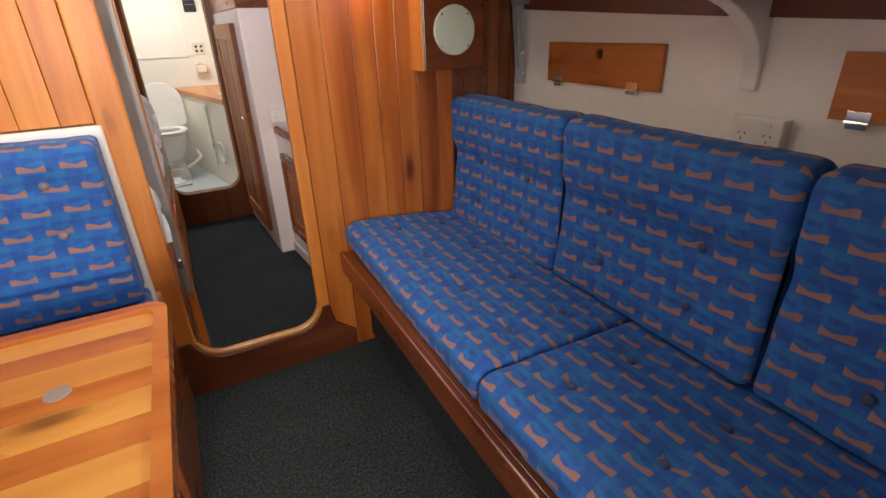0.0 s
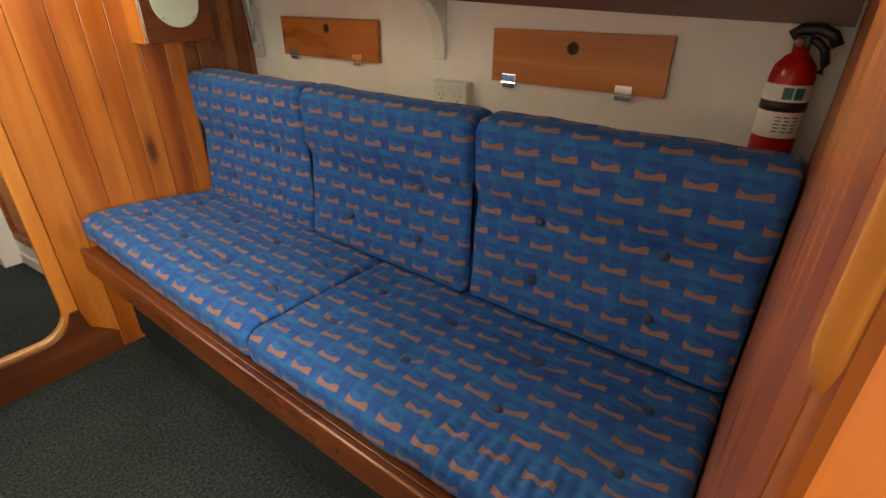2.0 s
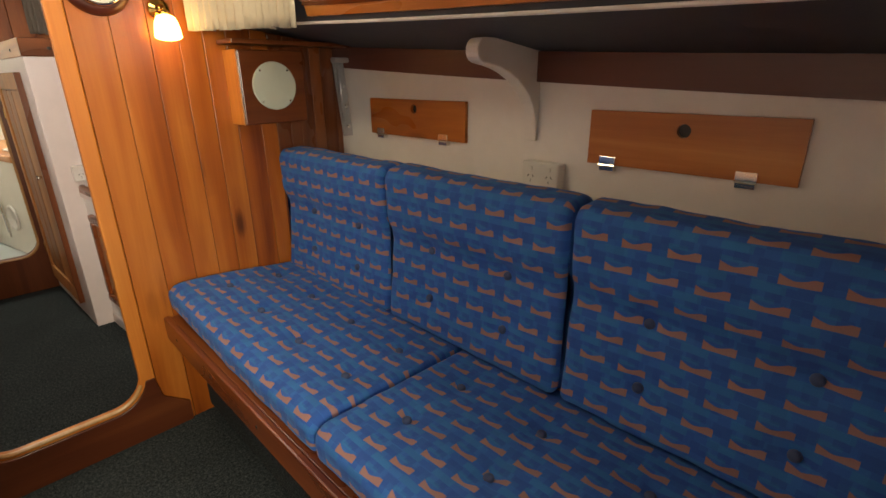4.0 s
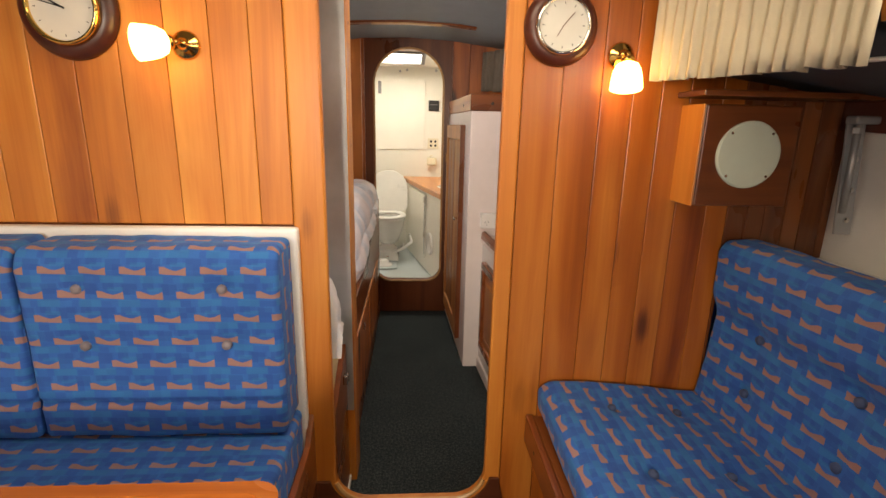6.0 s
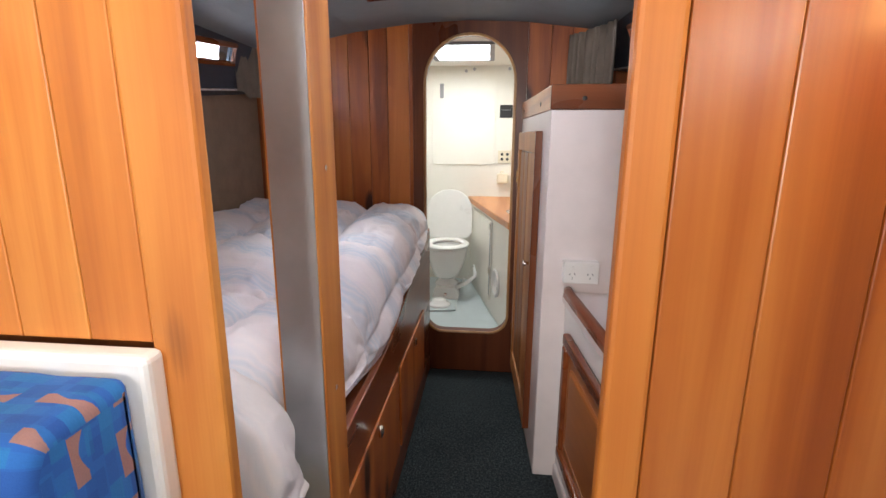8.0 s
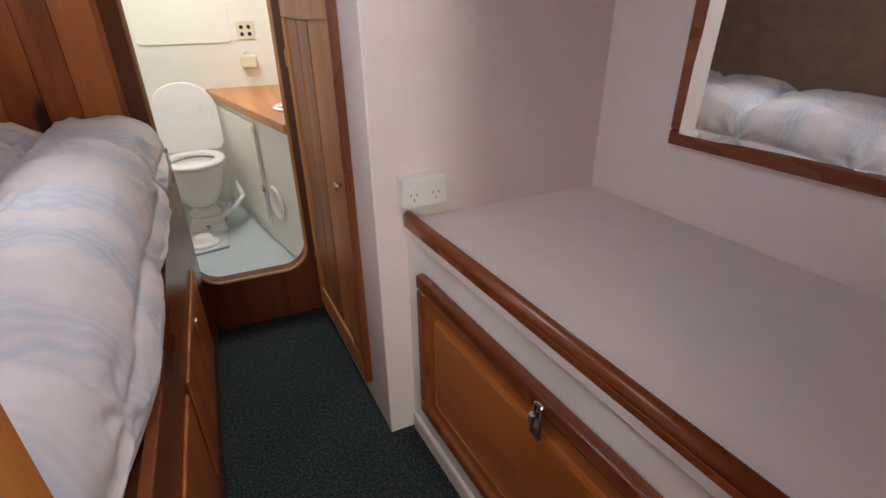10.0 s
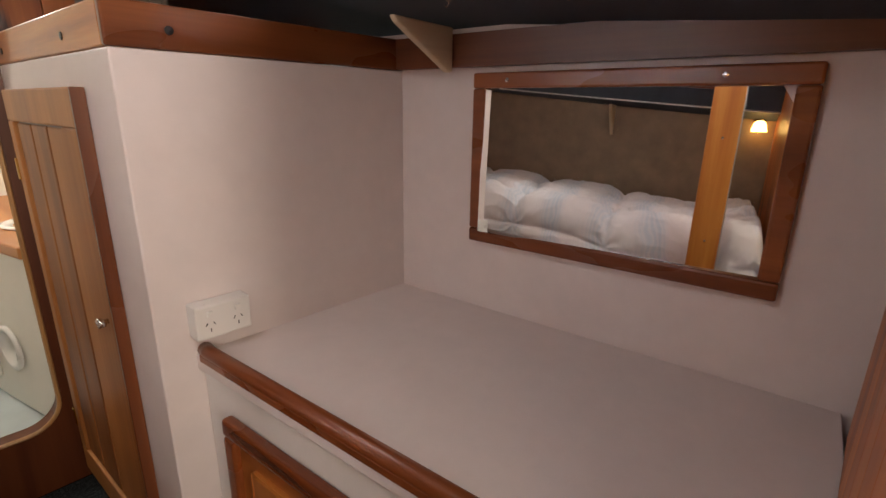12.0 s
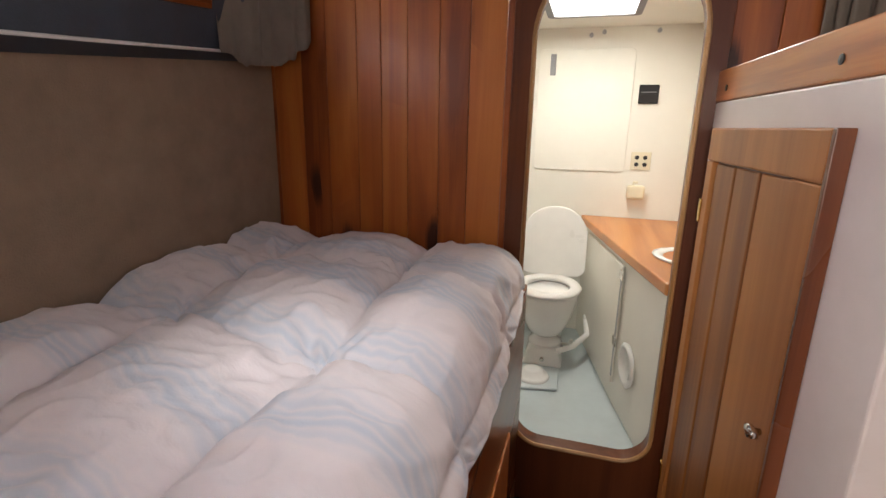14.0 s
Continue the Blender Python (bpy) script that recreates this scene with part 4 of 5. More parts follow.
curtain([(1.345, 1.395, 0), (1.33, 1.55, 0), (1.30, 1.75, 0), (1.25, 1.905, 0)], lambda y: sheer(y) - 0.012 - 0.03 * max(0, y - 1.5), lambda y: 1.76, 0.011, 15, CURTAIN, "cream pleated curtain drawn to the window's end")
curtain([(1.225, 3.60, 0), (1.19, 3.70, 0), (1.14, 3.82, 0), (1.09, 3.905, 0)], lambda y: sheer(y) - 0.075, lambda y: 1.76, 0.014, 7, CURTAIN_D, "taupe curtain bunched at the window's end")
curtain([(-0.425, 3.60, 0), (-0.405, 3.72, 0), (-0.375, 3.82, 0), (-0.32, 3.90, 0)], lambda y: sheer(y) - 0.12 + 0.9 * max(0, y - 3.82) + 0.5 * max(0, 3.68 - y), lambda y: 1.74, 0.007, 5, CURTAIN_D, "taupe curtain bunched at the window's end")

# port dinette
db = thing("dinette_bench", "built-in dinette bench, white back panel and teak end", "bench")
link("back_panel", cuboid(-0.62, 0.337, 1.888, 1.924, 0.30, 1.033, 0.010, 3), WHITE, db, "white painted back panel")
for k, (a, b) in enumerate(((-0.270, 0.322), (-0.60, -0.278))):
    c = thing("back_cushion", "bright blue buttoned dinette back cushion with orange motifs", "cushion", "dinette cushions")
    o = [(1.742, 0.522), (1.738, 0.61), (1.748, 0.622), (1.738, 0.635), (1.735, 0.97), (1.755, 1.012), (1.885, 1.016), (1.885, 0.522)]
    spots = [(a + (b - a) * f, z - 0.520) for z in (0.915, 0.772) for f in (0.22, 0.775)]
    link("padding", cushion(o, "x", a, b, 0.018, spots, None, None, 40 + k), FABRIC, c, smooth=True, uv=False)
    for xx, rr in spots:
        button(c, (xx, 1.7365 + 0.010, rr + 0.520), "y")
c = thing("seat_cushion", "bright blue dinette seat cushion with orange motifs", "cushion", "dinette cushions")
link("padding", cushion([(1.27, 0.37), (1.265, 0.48), (1.29, 0.510), (1.88, 0.516), (1.88, 0.37)], "x", -0.60, 0.330, 0.02, (), None, None, 55), FABRIC, c, smooth=True, uv=False)
link("body", cuboid(-0.60, 0.318, 1.27, 1.885, 0.001, 0.365, 0.004), TEAK_X, db)
link("end_panel", slab([(1.25, 0.001), (1.925, 0.001), (1.925, 0.47), (1.86, 0.40), (1.25, 0.385)], "x", 0.332, 0.350, 0.004), TEAK_Y, db)

tb = thing("saloon_table", "varnished striped pine table with raised edge", "table")
TZ = 0.69
outer, innr = rounded_rect(-0.50, 0.420, 0.42, 1.360, 0.045), rounded_rect(-0.474, 0.392, 0.446, 1.332, 0.03)
link("rim", ring(innr, outer, "z", TZ - 0.03, TZ + 0.012), PINE_X, tb, "raised pine edge rail")
y = 0.446
for k in range(14):
    w = (0.062, 0.088, 0.070, 0.080)[k % 4]
    w = min(w, 1.332 - y)
    if w < 0.01:
        break
    link("plank", cuboid(-0.474, 0.392, y + 0.0004, y + w - 0.0004, TZ - 0.025, TZ, 0.001, 1), STRAW_X if k % 2 else PINE_X, tb)
    y += w
link("pedestal", lathe([(0.10, 0), (0.10, 0.012), (0.032, 0.02), (0.032, TZ - 0.04), (0.09, TZ - 0.03), (0.09, TZ - 0.025)], pose(-0.05, 0.88, 0.001), 24), STEEL, tb)
link("catch", lathe([(0.022, 0), (0.022, 0.0015), (0.018, 0.002), (0.0, 0.002)], pose(0.24, 1.10, TZ), 20), STEEL, tb, "flush pewter table catch")

# ---- sleeping cabin ----
post = thing("cabin_post", "upright post with brushed metal face and pine side", "post")
link("timber", cuboid(0.350, 0.436, 2.202, 2.316, 0.0, 1.81, 0.004), PINE_Z, post)
link("metal_face", cuboid(0.357, 0.433, 2.1975, 2.2018, 0.3, 1.80, 0.001), STEEL, post, "brushed stainless steel cover plate")
for z in (1.232, 0.8, 1.6):
    link("screw", lathe([(0.0055, 0), (0.0055, 0.0015), (0.002, 0.002)], pose(0.436, 2.257, z, 0, 90, 0), 12), CHROME, post)

bunk = thing("bunk", "varnished berth with drawer fronts under the duvet", "bunk")


def hem(y):
    """Height at which the duvet's edge meets the berth's front panel."""
    dip = max(0, y - 2.80)
    return 0.598 + 0.19 * (dip * dip + 0.004) ** 0.5 - 0.012


front = [(1.949, 0.0), (3.928, 0.0)] + [(y, hem(y) + 0.012) for y in stations(3.928, 2.4, 12)] + [(2.33, 0.598), (2.28, 0.598), (2.24, 0.58), (2.05, 0.49), (1.949, 0.445)]
link("front_panel", slab(front, "x", 0.388, 0.41, 0.004), TEAK_Y, bunk)
for a, b in ((2.36, 2.98), (3.02, 3.64)):
    d = link("drawer_front", cuboid(0.410, 0.419, a, b, 0.13, 0.46, 0.005), KNOTTY_Z, bunk)
    link("latch", cuboid(0.419, 0.430, (a + b) / 2 - 0.012, (a + b) / 2 + 0.012, 0.41, 0.44, 0.003), CHROME, d)
link("ledge", cuboid(0.325, 0.3875, 2.33, 3.0, 0.57, 0.594, 0.002), TEAK_Y, bunk, "inner ledge behind the front panel")
link("turn_button", cuboid(0.4105, 0.428, 2.10, 2.13, 0.455, 0.49, 0.004), CHROME, bunk, "chrome turn button")
link("edging", cuboid(0.4105, 0.416, 1.998, 2.46, 0.001, 0.028, 0.002), PLASTIC, bunk, "white plastic edging at the floor")
link("base", cuboid(-0.50, 0.387, 1.998, 3.925, 0.40, 0.45), TEAK_Y, bunk)
matt = thing("mattress", "pale yellow foam berth mattress", "mattress")
link("foam", merge(cuboid(-0.495, 0.320, 2.003, 3.92, 0.451, 0.60, 0.03, 3), cuboid(0.28, 0.392, 2.000, 2.195, 0.451, 0.665, 0.03, 3)), FOAM, matt, smooth=True)


def duvet():
    t = thing("duvet", "puffy quilted duvet, pale pink with soft blue stripes, rumpled", "duvet")
    bm = bmesh.new()
    lay = bm.loops.layers.uv.verify()
    nu, nv = 180, 300
    y0, y1 = 2.01, 3.918
    grid, uvs = [], {}

    def ease(f):
        f = min(1, max(0, f))
        return f * f * (3 - 2 * f)

    for j in range(nv + 1):
        row = []
        y = y0 + (y1 - y0) * j / nv
        low = 1 - ease((y - 2.12) / 0.35)
        # tucked in behind the post, full to the panel on both sides of it
        tuck = ease((y - 2.15) / 0.06) * (1 - min(1, max(0, (y - 2.33) / 0.46)) ** 0.8)
        edge = 0.403 + 0.006 * noise.noise(Vector((y * 5, 3, 0))) - 0.082 * tuck
        base = 0.795 + 0.125 * min(1, max(0, (y - 2.4) / 1.4)) + 0.02 * low
        foot = hem(y) + 0.012 + 0.02 * ease((2.3 - y) / 0.1)
        rr = min(0.15, base - foot - 0.02)
        flat = (edge + 0.5) - rr
        arc_len = rr * math.pi / 2
        for i in range(nu + 1):
            s = i / nu * 1.16
            if s < flat:
                px, pz, out, soft = -0.5 + s, base, Vector((0, 0, 1)), 1.0
            elif s < flat + arc_len:
                a = (s - flat) / rr
                px, pz = -0.5 + flat + rr * math.sin(a), base - rr * (1 - math.cos(a))
                out, soft = Vector((math.sin(a), 0, math.cos(a))), 1 - 0.6 * ease(a / 1.57)
            else:
                k = (s - flat - arc_len) / (1.16 - flat - arc_len)
                px, pz, out = edge - 0.012 * k * k, base - rr - (base - rr - foot) * k, Vector((1, 0, 0))
                soft = 0.4 * (1 - k) ** 0.7
            wx, wy = 0.07 * noise.noise(Vector((s * 2.2, y * 2.2, 11))), 0.09 * noise.noise(Vector((s * 2.5, y * 2.0, 17)))
            # stitched boxes, longer fore and aft, drawn down at the seams and pinched where they cross
            ca, cb = (s - 0.585 + 0.6 * wx) / 0.365, (y - 3.15 + 0.6 * wy + 0.06 * (s - 0.6)) / 0.45
            da, db_ = (ca - round(ca)) * 0.365, (cb - round(cb)) * 0.45
            pa, pb = min(1, abs(da) / 0.1825), min(1, abs(db_) / 0.225)
            domea, domeb = (1 - (1 - pa) ** 2.6) ** 0.75, (1 - (1 - pb) ** 2.6) ** 0.75
            h = (0.078 - 0.03 * ease((y - 3.55) / 0.35)) * domea ** 0.9 * (0.28 + 0.72 * domeb)
            r = math.hypot(da, db_)
            seed = round(ca) * 3.7 + round(cb) * 1.9
            ray = math.sin(7 * math.atan2(db_, da) + seed + 2.5 * noise.noise(Vector((da * 14, db_ * 14, seed))))
            h += 0.016 * ray * min(1, r / 0.03) * math.exp(-r / 0.10)
            # short pulls that run off the seams
            pull = noise.noise(Vector((y * 17, s * 3 + round(ca), 21)))
            h += 0.017 * pull * math.exp(-((abs(da) - 0.045) / 0.045) ** 2)
            pull2 = noise.noise(Vector((s * 17, y * 3 + round(cb), 31)))
            h += 0.016 * pull2 * math.exp(-((abs(db_) - 0.05) / 0.05) ** 2)
            h += 0.020 * noise.noise(Vector((s * 3, y * 3, 7))) + 0.005 * noise.noise(Vector((s * 10, y * 8, 1)))
            fold = 1 - abs(noise.noise(Vector((s * 9 + y * 6, y * 5 - s * 3, 4))))
            crease = 1 - abs(noise.noise(Vector((s * 15 - y * 9, y * 11 + s * 6, 14))))
            h += 0.010 * (fold - 0.6) + 0.007 * max(0, crease - 0.7) / 0.3 + low * 0.03 * noise.noise(Vector((s * 7 + y * 5, y * 6, 9))) - 0.012
            edge_fall = max(0, 1 - (y1 - y) / 0.08)
            p = Vector((px, y, pz)) + out * h * soft - Vector((0, 0, 0.06 * edge_fall ** 2))
            near_fall = max(0, 1 - (y - y0) / 0.05) ** 2
            p.z += (min(p.z, 0.60) - p.z) * near_fall
            p.x = min(max(p.x, -0.50), 0.343 + 0.12 * (1 - tuck))
            v = bm.verts.new(p)
            uvs[v] = (s, y)
            row.append(v)
        grid.append(row)
    for j in range(nv):
        for i in range(nu):
            f = bm.faces.new((grid[j][i], grid[j][i + 1], grid[j + 1][i + 1], grid[j + 1][i]))
            for l in f.loops:
                l[lay].uv = uvs[l.vert]
    bmesh.ops.recalc_face_normals(bm, faces=bm.faces[:])
    seam = [grid[j][nu].co + Vector((0.003, 0, 0.002)) for j in range(0, nv + 1, 4)]
    link("cover", bm, DUVET, t, smooth=True, uv=False)
    link("piped_hem", tube(seam, 0.005, 6), DUVET, t, smooth=True)


duvet()
rl = thing("reading_lamp", "small lit brass reading lamp on the carpeted hull side", "reading lamp")
link("base_plate", lathe([(0.03, 0), (0.03, 0.006), (0.012, 0.012), (0.009, 0.05)], pose(-0.552, 2.075, 1.325, 0, 90, 0), 20), BRASS, rl, smooth=True)
link("shade", lathe([(0.013, 0.0), (0.028, 0.013), (0.040, 0.058), (0.036, 0.060), (0.0, 0.035)], pose(-0.50, 2.075, 1.330, 180, 0, 0), 24), LAMPGLASS, rl, "lit opal glass shade", smooth=True)

# starboard dresser with its mirror
dr = thing("dresser", "white laminate dresser with wooden rail and panelled drop door", "dresser")
link("worktop", cuboid(0.975, 1.600, 1.95, 3.14, 0.715, 0.752, 0.003), LINER, dr)
link("front", merge(cuboid(0.985, 1.01, 1.95, 3.078, 0.06, 0.715, 0.004), cuboid(1.03, 1.05, 1.996, 3.078, 0.001, 0.06)), WHITE, dr)
link("kick_strip", cuboid(0.975, 1.03, 1.95, 3.075, 0.001, 0.07, 0.01), LINER, dr)
link("rail", tube([(0.990, 1.95, 0.758), (0.990, 3.055, 0.758), (0.993, 3.078, 0.759)], 0.0165, 12, flat=1.0), TEAK_Y, dr, "rounded dark wooden fiddle rail", smooth=True)
link("rail_step", cuboid(0.974, 1.006, 1.95, 3.072, 0.735, 0.757, 0.005), TEAK_Y, dr)
DY0, DY1, DZ0, DZ1 = 2.112, 2.977, 0.174, 0.643
dd = link("drop_door", cuboid(0.972, 0.985, DY0 + 0.03, DY1 - 0.03, DZ0 + 0.03, DZ1 - 0.03, 0.002), CHERRY_Y, dr, "panelled pine drop door")
for a in ((DY0, DY1, DZ1 - 0.042, DZ1), (DY0, DY1, DZ0, DZ0 + 0.042), (DY0, DY0 + 0.042, DZ0 + 0.0425, DZ1 - 0.0425), (DY1 - 0.042, DY1, DZ0 + 0.0425, DZ1 - 0.0425)):
    link("moulding", cuboid(0.957, 0.984, a[0], a[1], a[2], a[3], 0.009, 3), TEAK_Y, dd)
link("raised_field", cuboid(0.962, 0.973, DY0 + 0.09, DY1 - 0.09, DZ0 + 0.09, DZ1 - 0.09, 0.010, 2), CHERRY_Y, dd)
lt = link("latch", merge(cuboid(0.944, 0.957, 2.455, 2.481, 0.553, 0.634, 0.005), cuboid(0.936, 0.946, 2.460, 2.476, 0.568, 0.593, 0.004), tube([(0.936, 2.468, 0.618), (0.936, 2.468, 0.598)], 0.007, 8)), CHROME, dd, "chrome over-centre latch")

mr = thing("wall_mirror", "rectangular mirror in a dark varnished frame", "mirror")
MY0, MY1, MZ0, MZ1 = 2.085, 2.776, 0.942, 1.364
for a in ((MY0, MY1, MZ1 - 0.036, MZ1), (MY0, MY1, MZ0, MZ0 + 0.036), (MY0, MY0 + 0.036, MZ0 + 0.0365, MZ1 - 0.0365), (MY1 - 0.036, MY1, MZ0 + 0.0365, MZ1 - 0.0365)):
    link("frame_rail", cuboid(1.578, 1.600, a[0], a[1], a[2], a[3], 0.005), TEAK_Y, mr)
mg = cuboid(-0.0015, 0.0015, MY0 - 2.4385 + 0.03, MY1 - 2.4385 - 0.03, MZ0 - 1.153 + 0.03, MZ1 - 1.153 - 0.03)
mg.transform(pose(1.5895, 2.4385, 1.153, 0, 1.2, 1.8))
link("mirror_glass", mg, MIRROR, mr, "silvered mirror glass")
for yy in (2.23, 2.68):
    link("screw", lathe([(0.005, 0), (0.005, 0.002), (0.002, 0.0025)], pose(1.578, yy, MZ1 - 0.018, 0, -90, 0), 10), CHROME, mr)

outlet("power_outlet", pose(1.046, 3.034, 0.836, 0, 0, 0), 0.12, 0.076, 0.045, 2)

# hanging locker
lk = thing("hanging_locker", "white hanging locker with narrow louvred-look beech door", "locker")
plan = [(0.922, 3.081), (1.68, 3.081), (1.68, 3.93), (0.878, 3.93)]
link("carcase", slab(plan, "z", 0.001, 1.376, 0.004), LINER, lk)
fid = link("fiddle_front", slab([(0.918, 3.0785), (1.66, 3.0785), (1.66, 3.0980), (0.918, 3.0980)], "z", 1.377, 1.456, 0.004), TEAK_X, lk, "varnished fiddle board")
link("fiddle_side", slab([(0.919, 3.0985), (0.936, 3.0985), (0.892, 3.93), (0.875, 3.93)], "z", 1.377, 1.456, 0.004), PINE_Y, lk)
for xx in (1.026,):
    link("screw_plug", lathe([(0.008, 0), (0.008, 0.002), (0.0, 0.003)], pose(xx, 3.0785, 1.412, 90, 0, 0), 14), BLACK, lk)
for f in (0.26, 0.9):
    link("screw_plug", lathe([(0.008, 0), (0.008, 0.002), (0.0, 0.003)], pose(0.919 - 0.044 * f, 3.0985 + 0.83 * f, 1.408, 0, -90, 3), 14), BLACK, lk)
dm = pose(0.9135, 3.246, 0.10, 0, 0, 3.0)
ld = link("door", cuboid(-0.012, -0.001, 0.05, 0.535, 0.05, 1.16), DARKTEAK_Z, lk, "narrow boarded beech door")
ld.matrix_basis = dm
for a in ((0.0, 0.585, 1.13, 1.21), (0.0, 0.585, 0.0, 0.09), (0.0, 0.105, 0.0905, 1.1295), (0.535, 0.585, 0.0905, 1.1295)):
    link("stile", cuboid(-0.026, -0.001, a[0], a[1], a[2], a[3], 0.004), BUFF_Z, ld)
link("edge_trim", cuboid(-0.027, -0.001, -0.011, -0.0005, 0.0, 1.21, 0.002), TEAK_Z, ld, "dark door edge")
for k in range(3):
    link("slat", cuboid(-0.0185, -0.0122, 0.110 + 0.1425 * k, 0.110 + 0.1425 * k + 0.133, 0.094, 1.126, 0.004, 2), BUFF_Z, ld)
link("knob", merge(lathe([(0.006, 0), (0.006, 0.012), (0.012, 0.016), (0.012, 0.021), (0.0, 0.024)], pose(-0.026, 0.03, 0.705, 0, -90, 0), 16), cuboid(-0.048, -0.034, 0.012, 0.045, 0.698, 0.712, 0.004)), CHROME, ld, "chrome turn knob", smooth=True)
for zz in (0.2, 1.0):
    link("hinge", cuboid(-0.030, -0.020, 0.575, 0.592, zz - 0.03, zz + 0.03, 0.002), BRASS, ld)

# brown beam, coloured darker still because it lies in shadow
cabin_beam = tagged(link("beam_shelf_cabin", strip([[(1.575, y, 1.378), (1.575, y, 1.455)] for y in stations(1.94, 3.077)], 0.024, (1, 0, 0)), SHADETEAK_Y), "dark varnished beam above the mirror, deepened for its shade", "beam", kind=S)
cabin_knee = knee(2.845, 1.362, 1.574, 1.470, 1.366, PALE, 0.018, True)
knee(2.86, -0.36, -0.515, 1.40, 1.22, PALE, 0.018, True)

for yy in (2.74, 2.47):
    hk = thing("cup_hook", "small chrome cup hook under the side deck", "hook", "cup hooks")
    zz = sheer(yy) - 0.018
    link("plate", lathe([(0.006, 0.0), (0.006, 0.002), (0.002, 0.003)], pose(1.43, yy, zz - 0.003), 12), CHROME, hk)
    link("wire", tube([(1.43, yy, zz - 0.002), (1.43, yy, zz - 0.009), (1.43, yy + 0.006, zz - 0.014), (1.43, yy + 0.011, zz - 0.008)], 0.0013, 6), CHROME, hk)

# the starboard joinery opens out towards the saloon with the hull
FLARE = Matrix.Translation((1.02, 3.08, 0)) @ Matrix.Rotation(radians(5.0), 4, "Z") @ Matrix.Translation((-1.0, -3.08, 0))
for ob in (nook_wall, dr, mr, cabin_beam, cabin_knee):
    ob.matrix_world = FLARE @ ob.matrix_world

# ---- toilet compartment ----
tagged(link("wall_head_forward", cuboid(-0.3, 1.9, HEADY, HEADY + 0.05, 0.1, 1.95), GELCOAT), "cream-white moulded end wall", "wall", kind=S)
tagged(link("wall_head_port", strip([[(0.10, y, 0.1), (0.08, y, 1.95)] for y in (HD1, HEADY)], 0.04, (-1, 0, 0)), GELCOAT), "cream-white moulded side wall", "wall", kind=S)
tagged(link("wall_head_starboard", strip([[(1.18, y, 0.1), (1.18, y, 1.2), (1.0, y, 1.9)] for y in (HD1, HEADY)], 0.04, (1, 0, 0)), GELCOAT), "cream-white moulded side wall", "wall", kind=S)
HX0, HX1, HY0, HY1 = 0.357, 0.704, 4.27, 4.84
tagged(link("ceiling_head", ring(rounded_rect(HX0, HX1, HY0, HY1, 0.02), rounded_rect(-0.1, 1.4, HD1, HEADY, 0.001), "z", 1.80, 1.84), GELCOAT), "cream-white moulded ceiling with a hatch opening", "ceiling", kind=S)
hatch = tagged(new("window_hatch"), "translucent deck hatch bright with daylight", "hatch", kind=S)
link("hatch_frame", ring(rounded_rect(HX0 + 0.004, HX1 - 0.004, HY0 + 0.004, HY1 - 0.004, 0.02), rounded_rect(HX0 - 0.025, HX1 + 0.025, HY0 - 0.025, HY1 + 0.025, 0.03), "z", 1.786, 1.7995), GREY, hatch)
link("hatch_pane", cuboid(HX0, HX1, HY0, HY1, 1.835, 1.839), HATCHGLOW, hatch)
cp = thing("cupboard_panel", "white moulded cupboard panel with rounded corners", "panel")
link("panel", slab(rounded_rect(0.27, 0.748, 1.083, 1.70, 0.03), "y", HEADY - 0.008, HEADY - 0.001, 0.003), GELCOAT, cp)
link("pull_tag", cuboid(0.33, 0.358, HEADY - 0.0125, HEADY - 0.0085, 1.57, 1.675, 0.002), GREY, cp, "grey fabric tag")
vt = thing("blower_vent", "small black square vent on the white wall", "vent")
link("bezel", cuboid(0.778, 0.872, HEADY - 0.012, HEADY - 0.001, 1.43, 1.522, 0.004), BLACK, vt)
link("louvre", cuboid(0.788, 0.862, HEADY - 0.0145, HEADY - 0.012, 1.484, 1.488, 0.0005), GREY, vt)
link("recess_rim", ring(rounded_rect(0.790, 0.860, 1.440, 1.478, 0.006), rounded_rect(0.786, 0.864, 1.436, 1.482, 0.008), "y", HEADY - 0.0145, HEADY - 0.0121), BLACK, vt)
so = thing("switch_panel", "cream four-socket switch panel", "switch panel")
link("plate", cuboid(0.775, 0.873, HEADY - 0.008, HEADY - 0.001, 1.098, 1.19, 0.003), CREAMPL, so)
for dx in (-0.02, 0.02):
    for dz in (-0.018, 0.018):
        link("socket", lathe([(0.011, 0), (0.011, 0.002), (0.009, 0.003)], pose(0.824 + dx, HEADY - 0.008, 1.144 + dz, 90, 0, 0), 12), BLACK, so)
ho = thing("paper_holder", "cream plastic holder on the white wall", "holder")
link("shell", cuboid(0.768, 0.858, HEADY - 0.05, HEADY - 0.001, 0.945, 1.02, 0.015, 3), CREAMPL, ho)
link("peg", tube([(0.80, HEADY - 0.02, 1.02), (0.80, HEADY - 0.03, 1.035), (0.82, HEADY - 0.03, 1.035)], 0.006, 8), CREAMPL, ho)

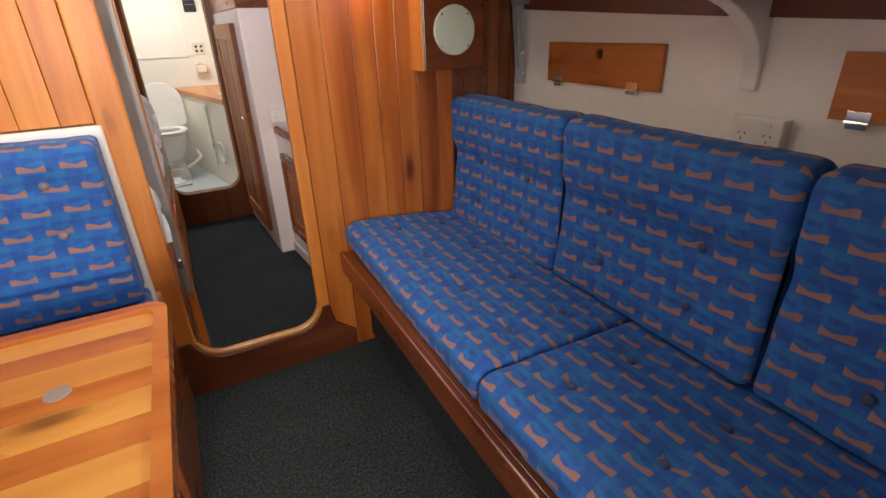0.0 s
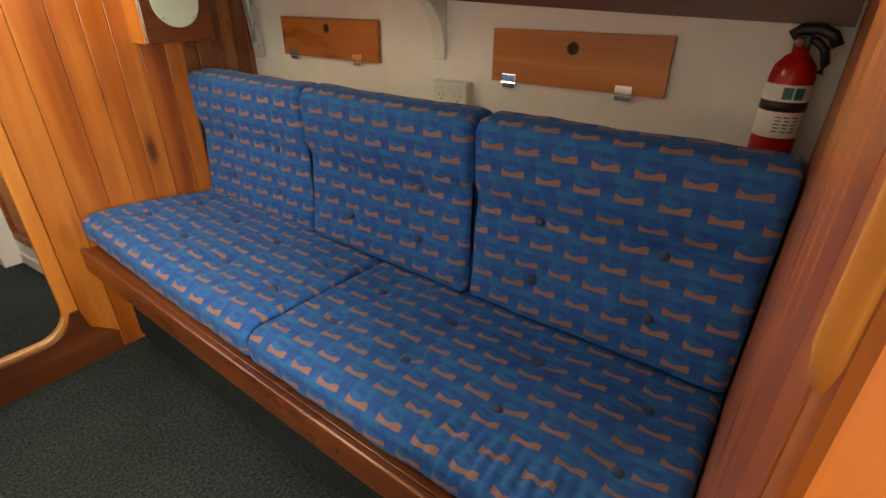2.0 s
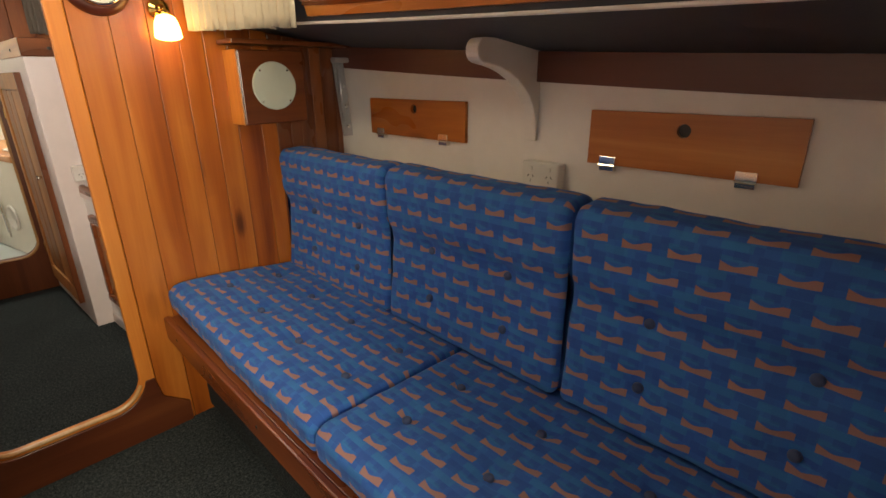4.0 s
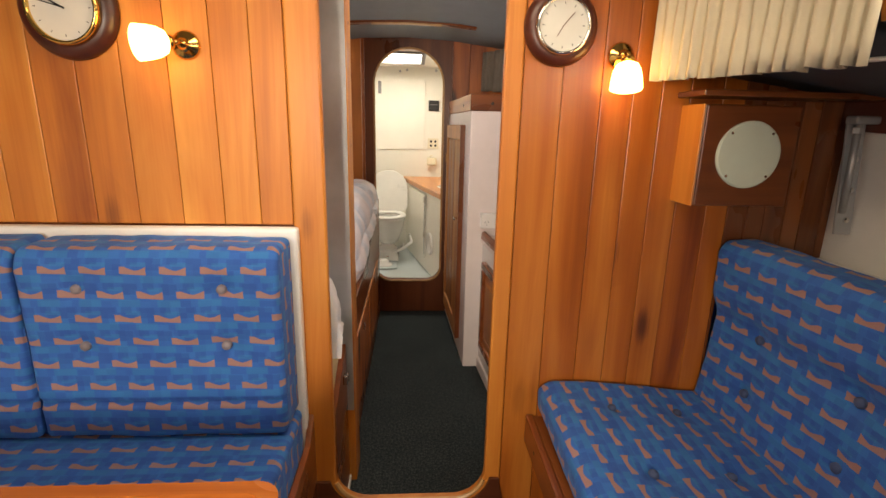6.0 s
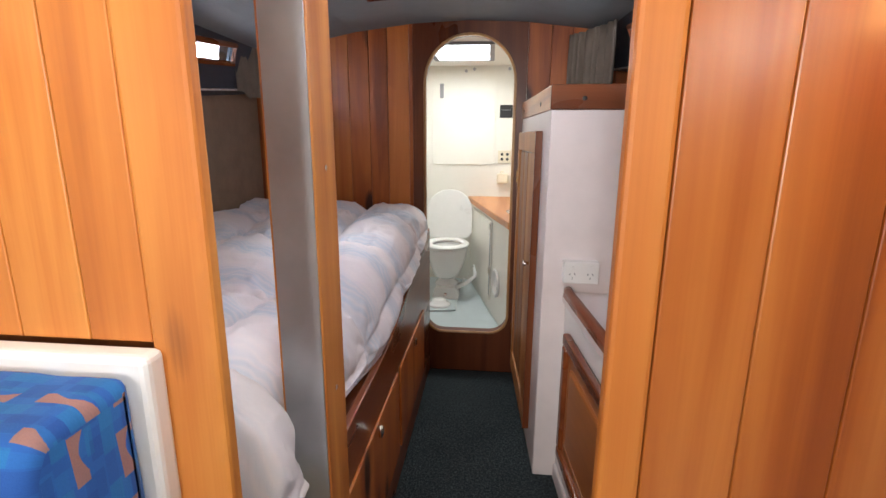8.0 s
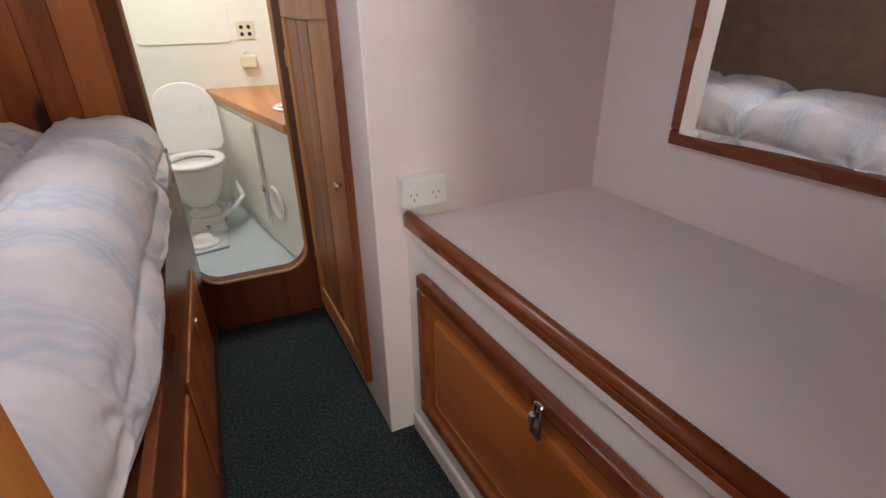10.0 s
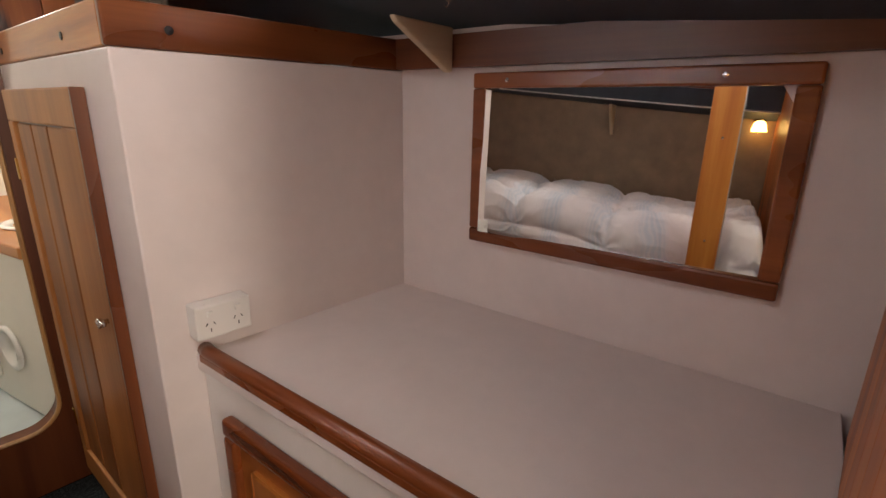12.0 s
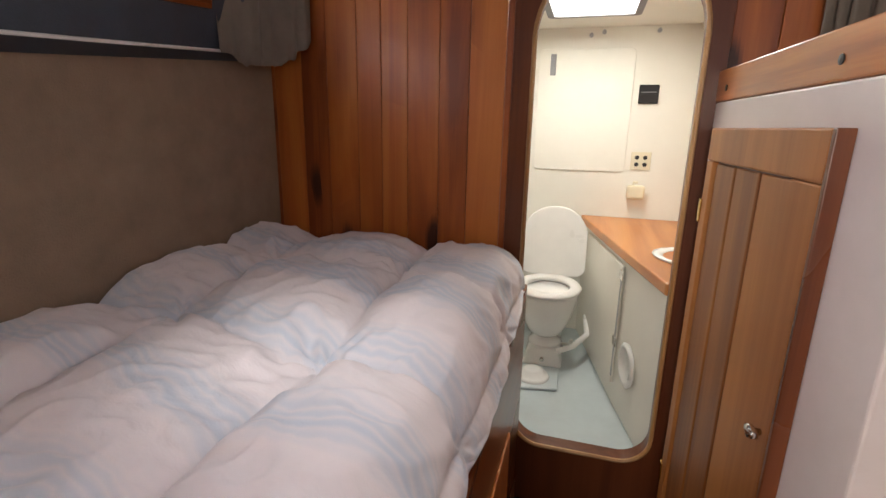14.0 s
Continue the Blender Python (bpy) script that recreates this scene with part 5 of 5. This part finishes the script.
vanity = thing("vanity_unit", "white moulded vanity with orange-brown wooden worktop", "vanity")
vplan = [(0.575, 5.165), (0.745, 4.40), (0.845, 3.99), (1.17, 3.99), (1.17, 5.165)]
link("cabinet", slab(vplan, "z", 0.168, 0.80, 0.006), GELCOAT, vanity)
vin = [(0.552, 5.166), (0.728, 4.395), (0.828, 3.988), (1.175, 3.988), (1.175, 5.166)]
link("worktop", slab(vin, "z", 0.801, 0.842, 0.006), wood("orange_oiled_worktop", (0.42, 0.15, 0.04), (0.55, 0.23, 0.07), (0.62, 0.29, 0.1), "y", 0.35), vanity, "orange-brown wooden worktop")
link("basin_rim", lathe([(0.15, 0), (0.155, 0.006), (0.14, 0.009), (0.12, 0.004), (0.115, 0.0)], pose(0.98, 4.35, 0.843), 32, 1.0, False), PORCELAIN, vanity, smooth=True)
dv = Vector((0.17, -0.765, 0)).normalized()
ang = math.degrees(math.atan2(dv.y, dv.x))
vm = pose(0.575, 5.165, 0, 0, 0, ang)
vd = link("door", cuboid(0.16, 0.78, -0.014, -0.001, 0.26, 0.775, 0.006), GELCOAT, vanity)
vd.matrix_basis = vm
for zz in (0.742, 0.46):
    link("hinge", cuboid(0.775, 0.815, -0.022, -0.0145, zz - 0.02, zz + 0.02, 0.003), CHROME, vd)
link("hinge_bar", cuboid(0.784, 0.794, -0.018, -0.0145, 0.30, 0.76, 0.001), STEEL, vd)
link("port_ring", lathe([(0.085, 0), (0.088, 0.008), (0.075, 0.014), (0.062, 0.012), (0.06, 0.004), (0.0, 0.005)], pose(0.93, -0.001, 0.42, 90, 0, 0), 32), PLASTIC, vd, "round white inspection plate", smooth=True)

wc = thing("marine_toilet", "white marine toilet with raised lid and pump base", "toilet", at=(0.43, 4.72, 0.166))
link("bowl", lathe([(0.0, 0.15), (0.05, 0.15), (0.075, 0.17), (0.095, 0.22), (0.118, 0.30), (0.128, 0.36), (0.128, 0.378), (0.10, 0.378), (0.085, 0.32), (0.04, 0.25), (0.0, 0.24)], Matrix.Diagonal((1.14, 1.14, 1, 1)), 36, 1.22), PORCELAIN, wc, smooth=True)
link("seat", lathe([(0.092, 0.380), (0.132, 0.380), (0.138, 0.390), (0.130, 0.400), (0.095, 0.400), (0.088, 0.392), (0.092, 0.380)], Matrix.Diagonal((1.14, 1.14, 1, 1)), 36, 1.22, False), PLASTIC, wc, "white plastic seat ring", smooth=True)
lid = rounded_rect(-0.165, 0.165, 0.0, 0.36, 0.05, 0.155, 8)
lb = slab(lid, "y", 0.0, 0.016, 0.006)
lb.transform(pose(0.0, 0.165, 0.395, -12, 0, 0))
link("lid", lb, PLASTIC, wc, "white plastic lid standing open")
link("neck", lathe([(0.070, 0.095), (0.082, 0.10), (0.080, 0.115), (0.058, 0.135), (0.058, 0.165)], None, 24), PORCELAIN, wc, smooth=True)
link("pump_block", slab([(-0.095, 0.02), (-0.085, 0.005), (0.085, 0.005), (0.095, 0.02), (0.075, 0.092), (0.06, 0.10), (-0.06, 0.10), (-0.075, 0.092)], "y", -0.10, 0.12, 0.010), PORCELAIN, wc, "white cast pump block", smooth=True)
link("flange", lathe([(0.0, 0.372), (0.118, 0.372), (0.126, 0.366), (0.122, 0.350), (0.10, 0.345)], Matrix.Diagonal((1.14, 1.14, 1, 1)), 36, 1.22), PORCELAIN, wc, smooth=True)
link("front_bolt", lathe([(0.012, 0), (0.012, 0.008), (0.006, 0.010)], pose(0, -0.10, 0.05, 90, 0, 0), 8), CHROME, wc)
link("valve_lever", tube([(0.085, -0.05, 0.12), (0.12, -0.07, 0.13), (0.13, -0.08, 0.16)], 0.008, 8), PLASTIC, wc, smooth=True)
link("hose", tube([(0.07, -0.10, 0.10), (0.14, -0.06, 0.12), (0.20, 0.05, 0.14), (0.19, 0.2, 0.18)], 0.014, 10), PLASTIC, wc, smooth=True)
dp = thing("drain_plate", "round white drain fitting on the toilet floor", "drain")
link("plate", lathe([(0.075, 0), (0.078, 0.02), (0.07, 0.03), (0.05, 0.034), (0.046, 0.055), (0.03, 0.06), (0.0, 0.06)], pose(0.40, 4.50, 0.166), 28), PORCELAIN, dp, smooth=True)
tagged(link("floor_step_head", slab([(0.15, 4.35), (0.52, 4.42), (0.50, 5.16), (0.15, 5.16)], "z", 0.1655, 0.18, 0.006), HEADFLOOR), "raised moulded step under the toilet", "step", kind=S)
for xx, zz in ((0.523, 1.762), (0.584, 1.775), (0.842, 1.775)):
    hk = thing("ceiling_catch", "small dull metal catch high on the white wall", "catch", "catches under the hatch")
    link("plate", lathe([(0.011, 0), (0.011, 0.003), (0.007, 0.005)], pose(xx, HEADY - 0.0005, zz, 90, 0, 0), 14), STEEL, hk)
    link("pin", tube([(xx, HEADY - 0.004, zz), (xx, HEADY - 0.022, zz - 0.002), (xx, HEADY - 0.026, zz + 0.008)], 0.004, 8), STEEL, hk, smooth=True)
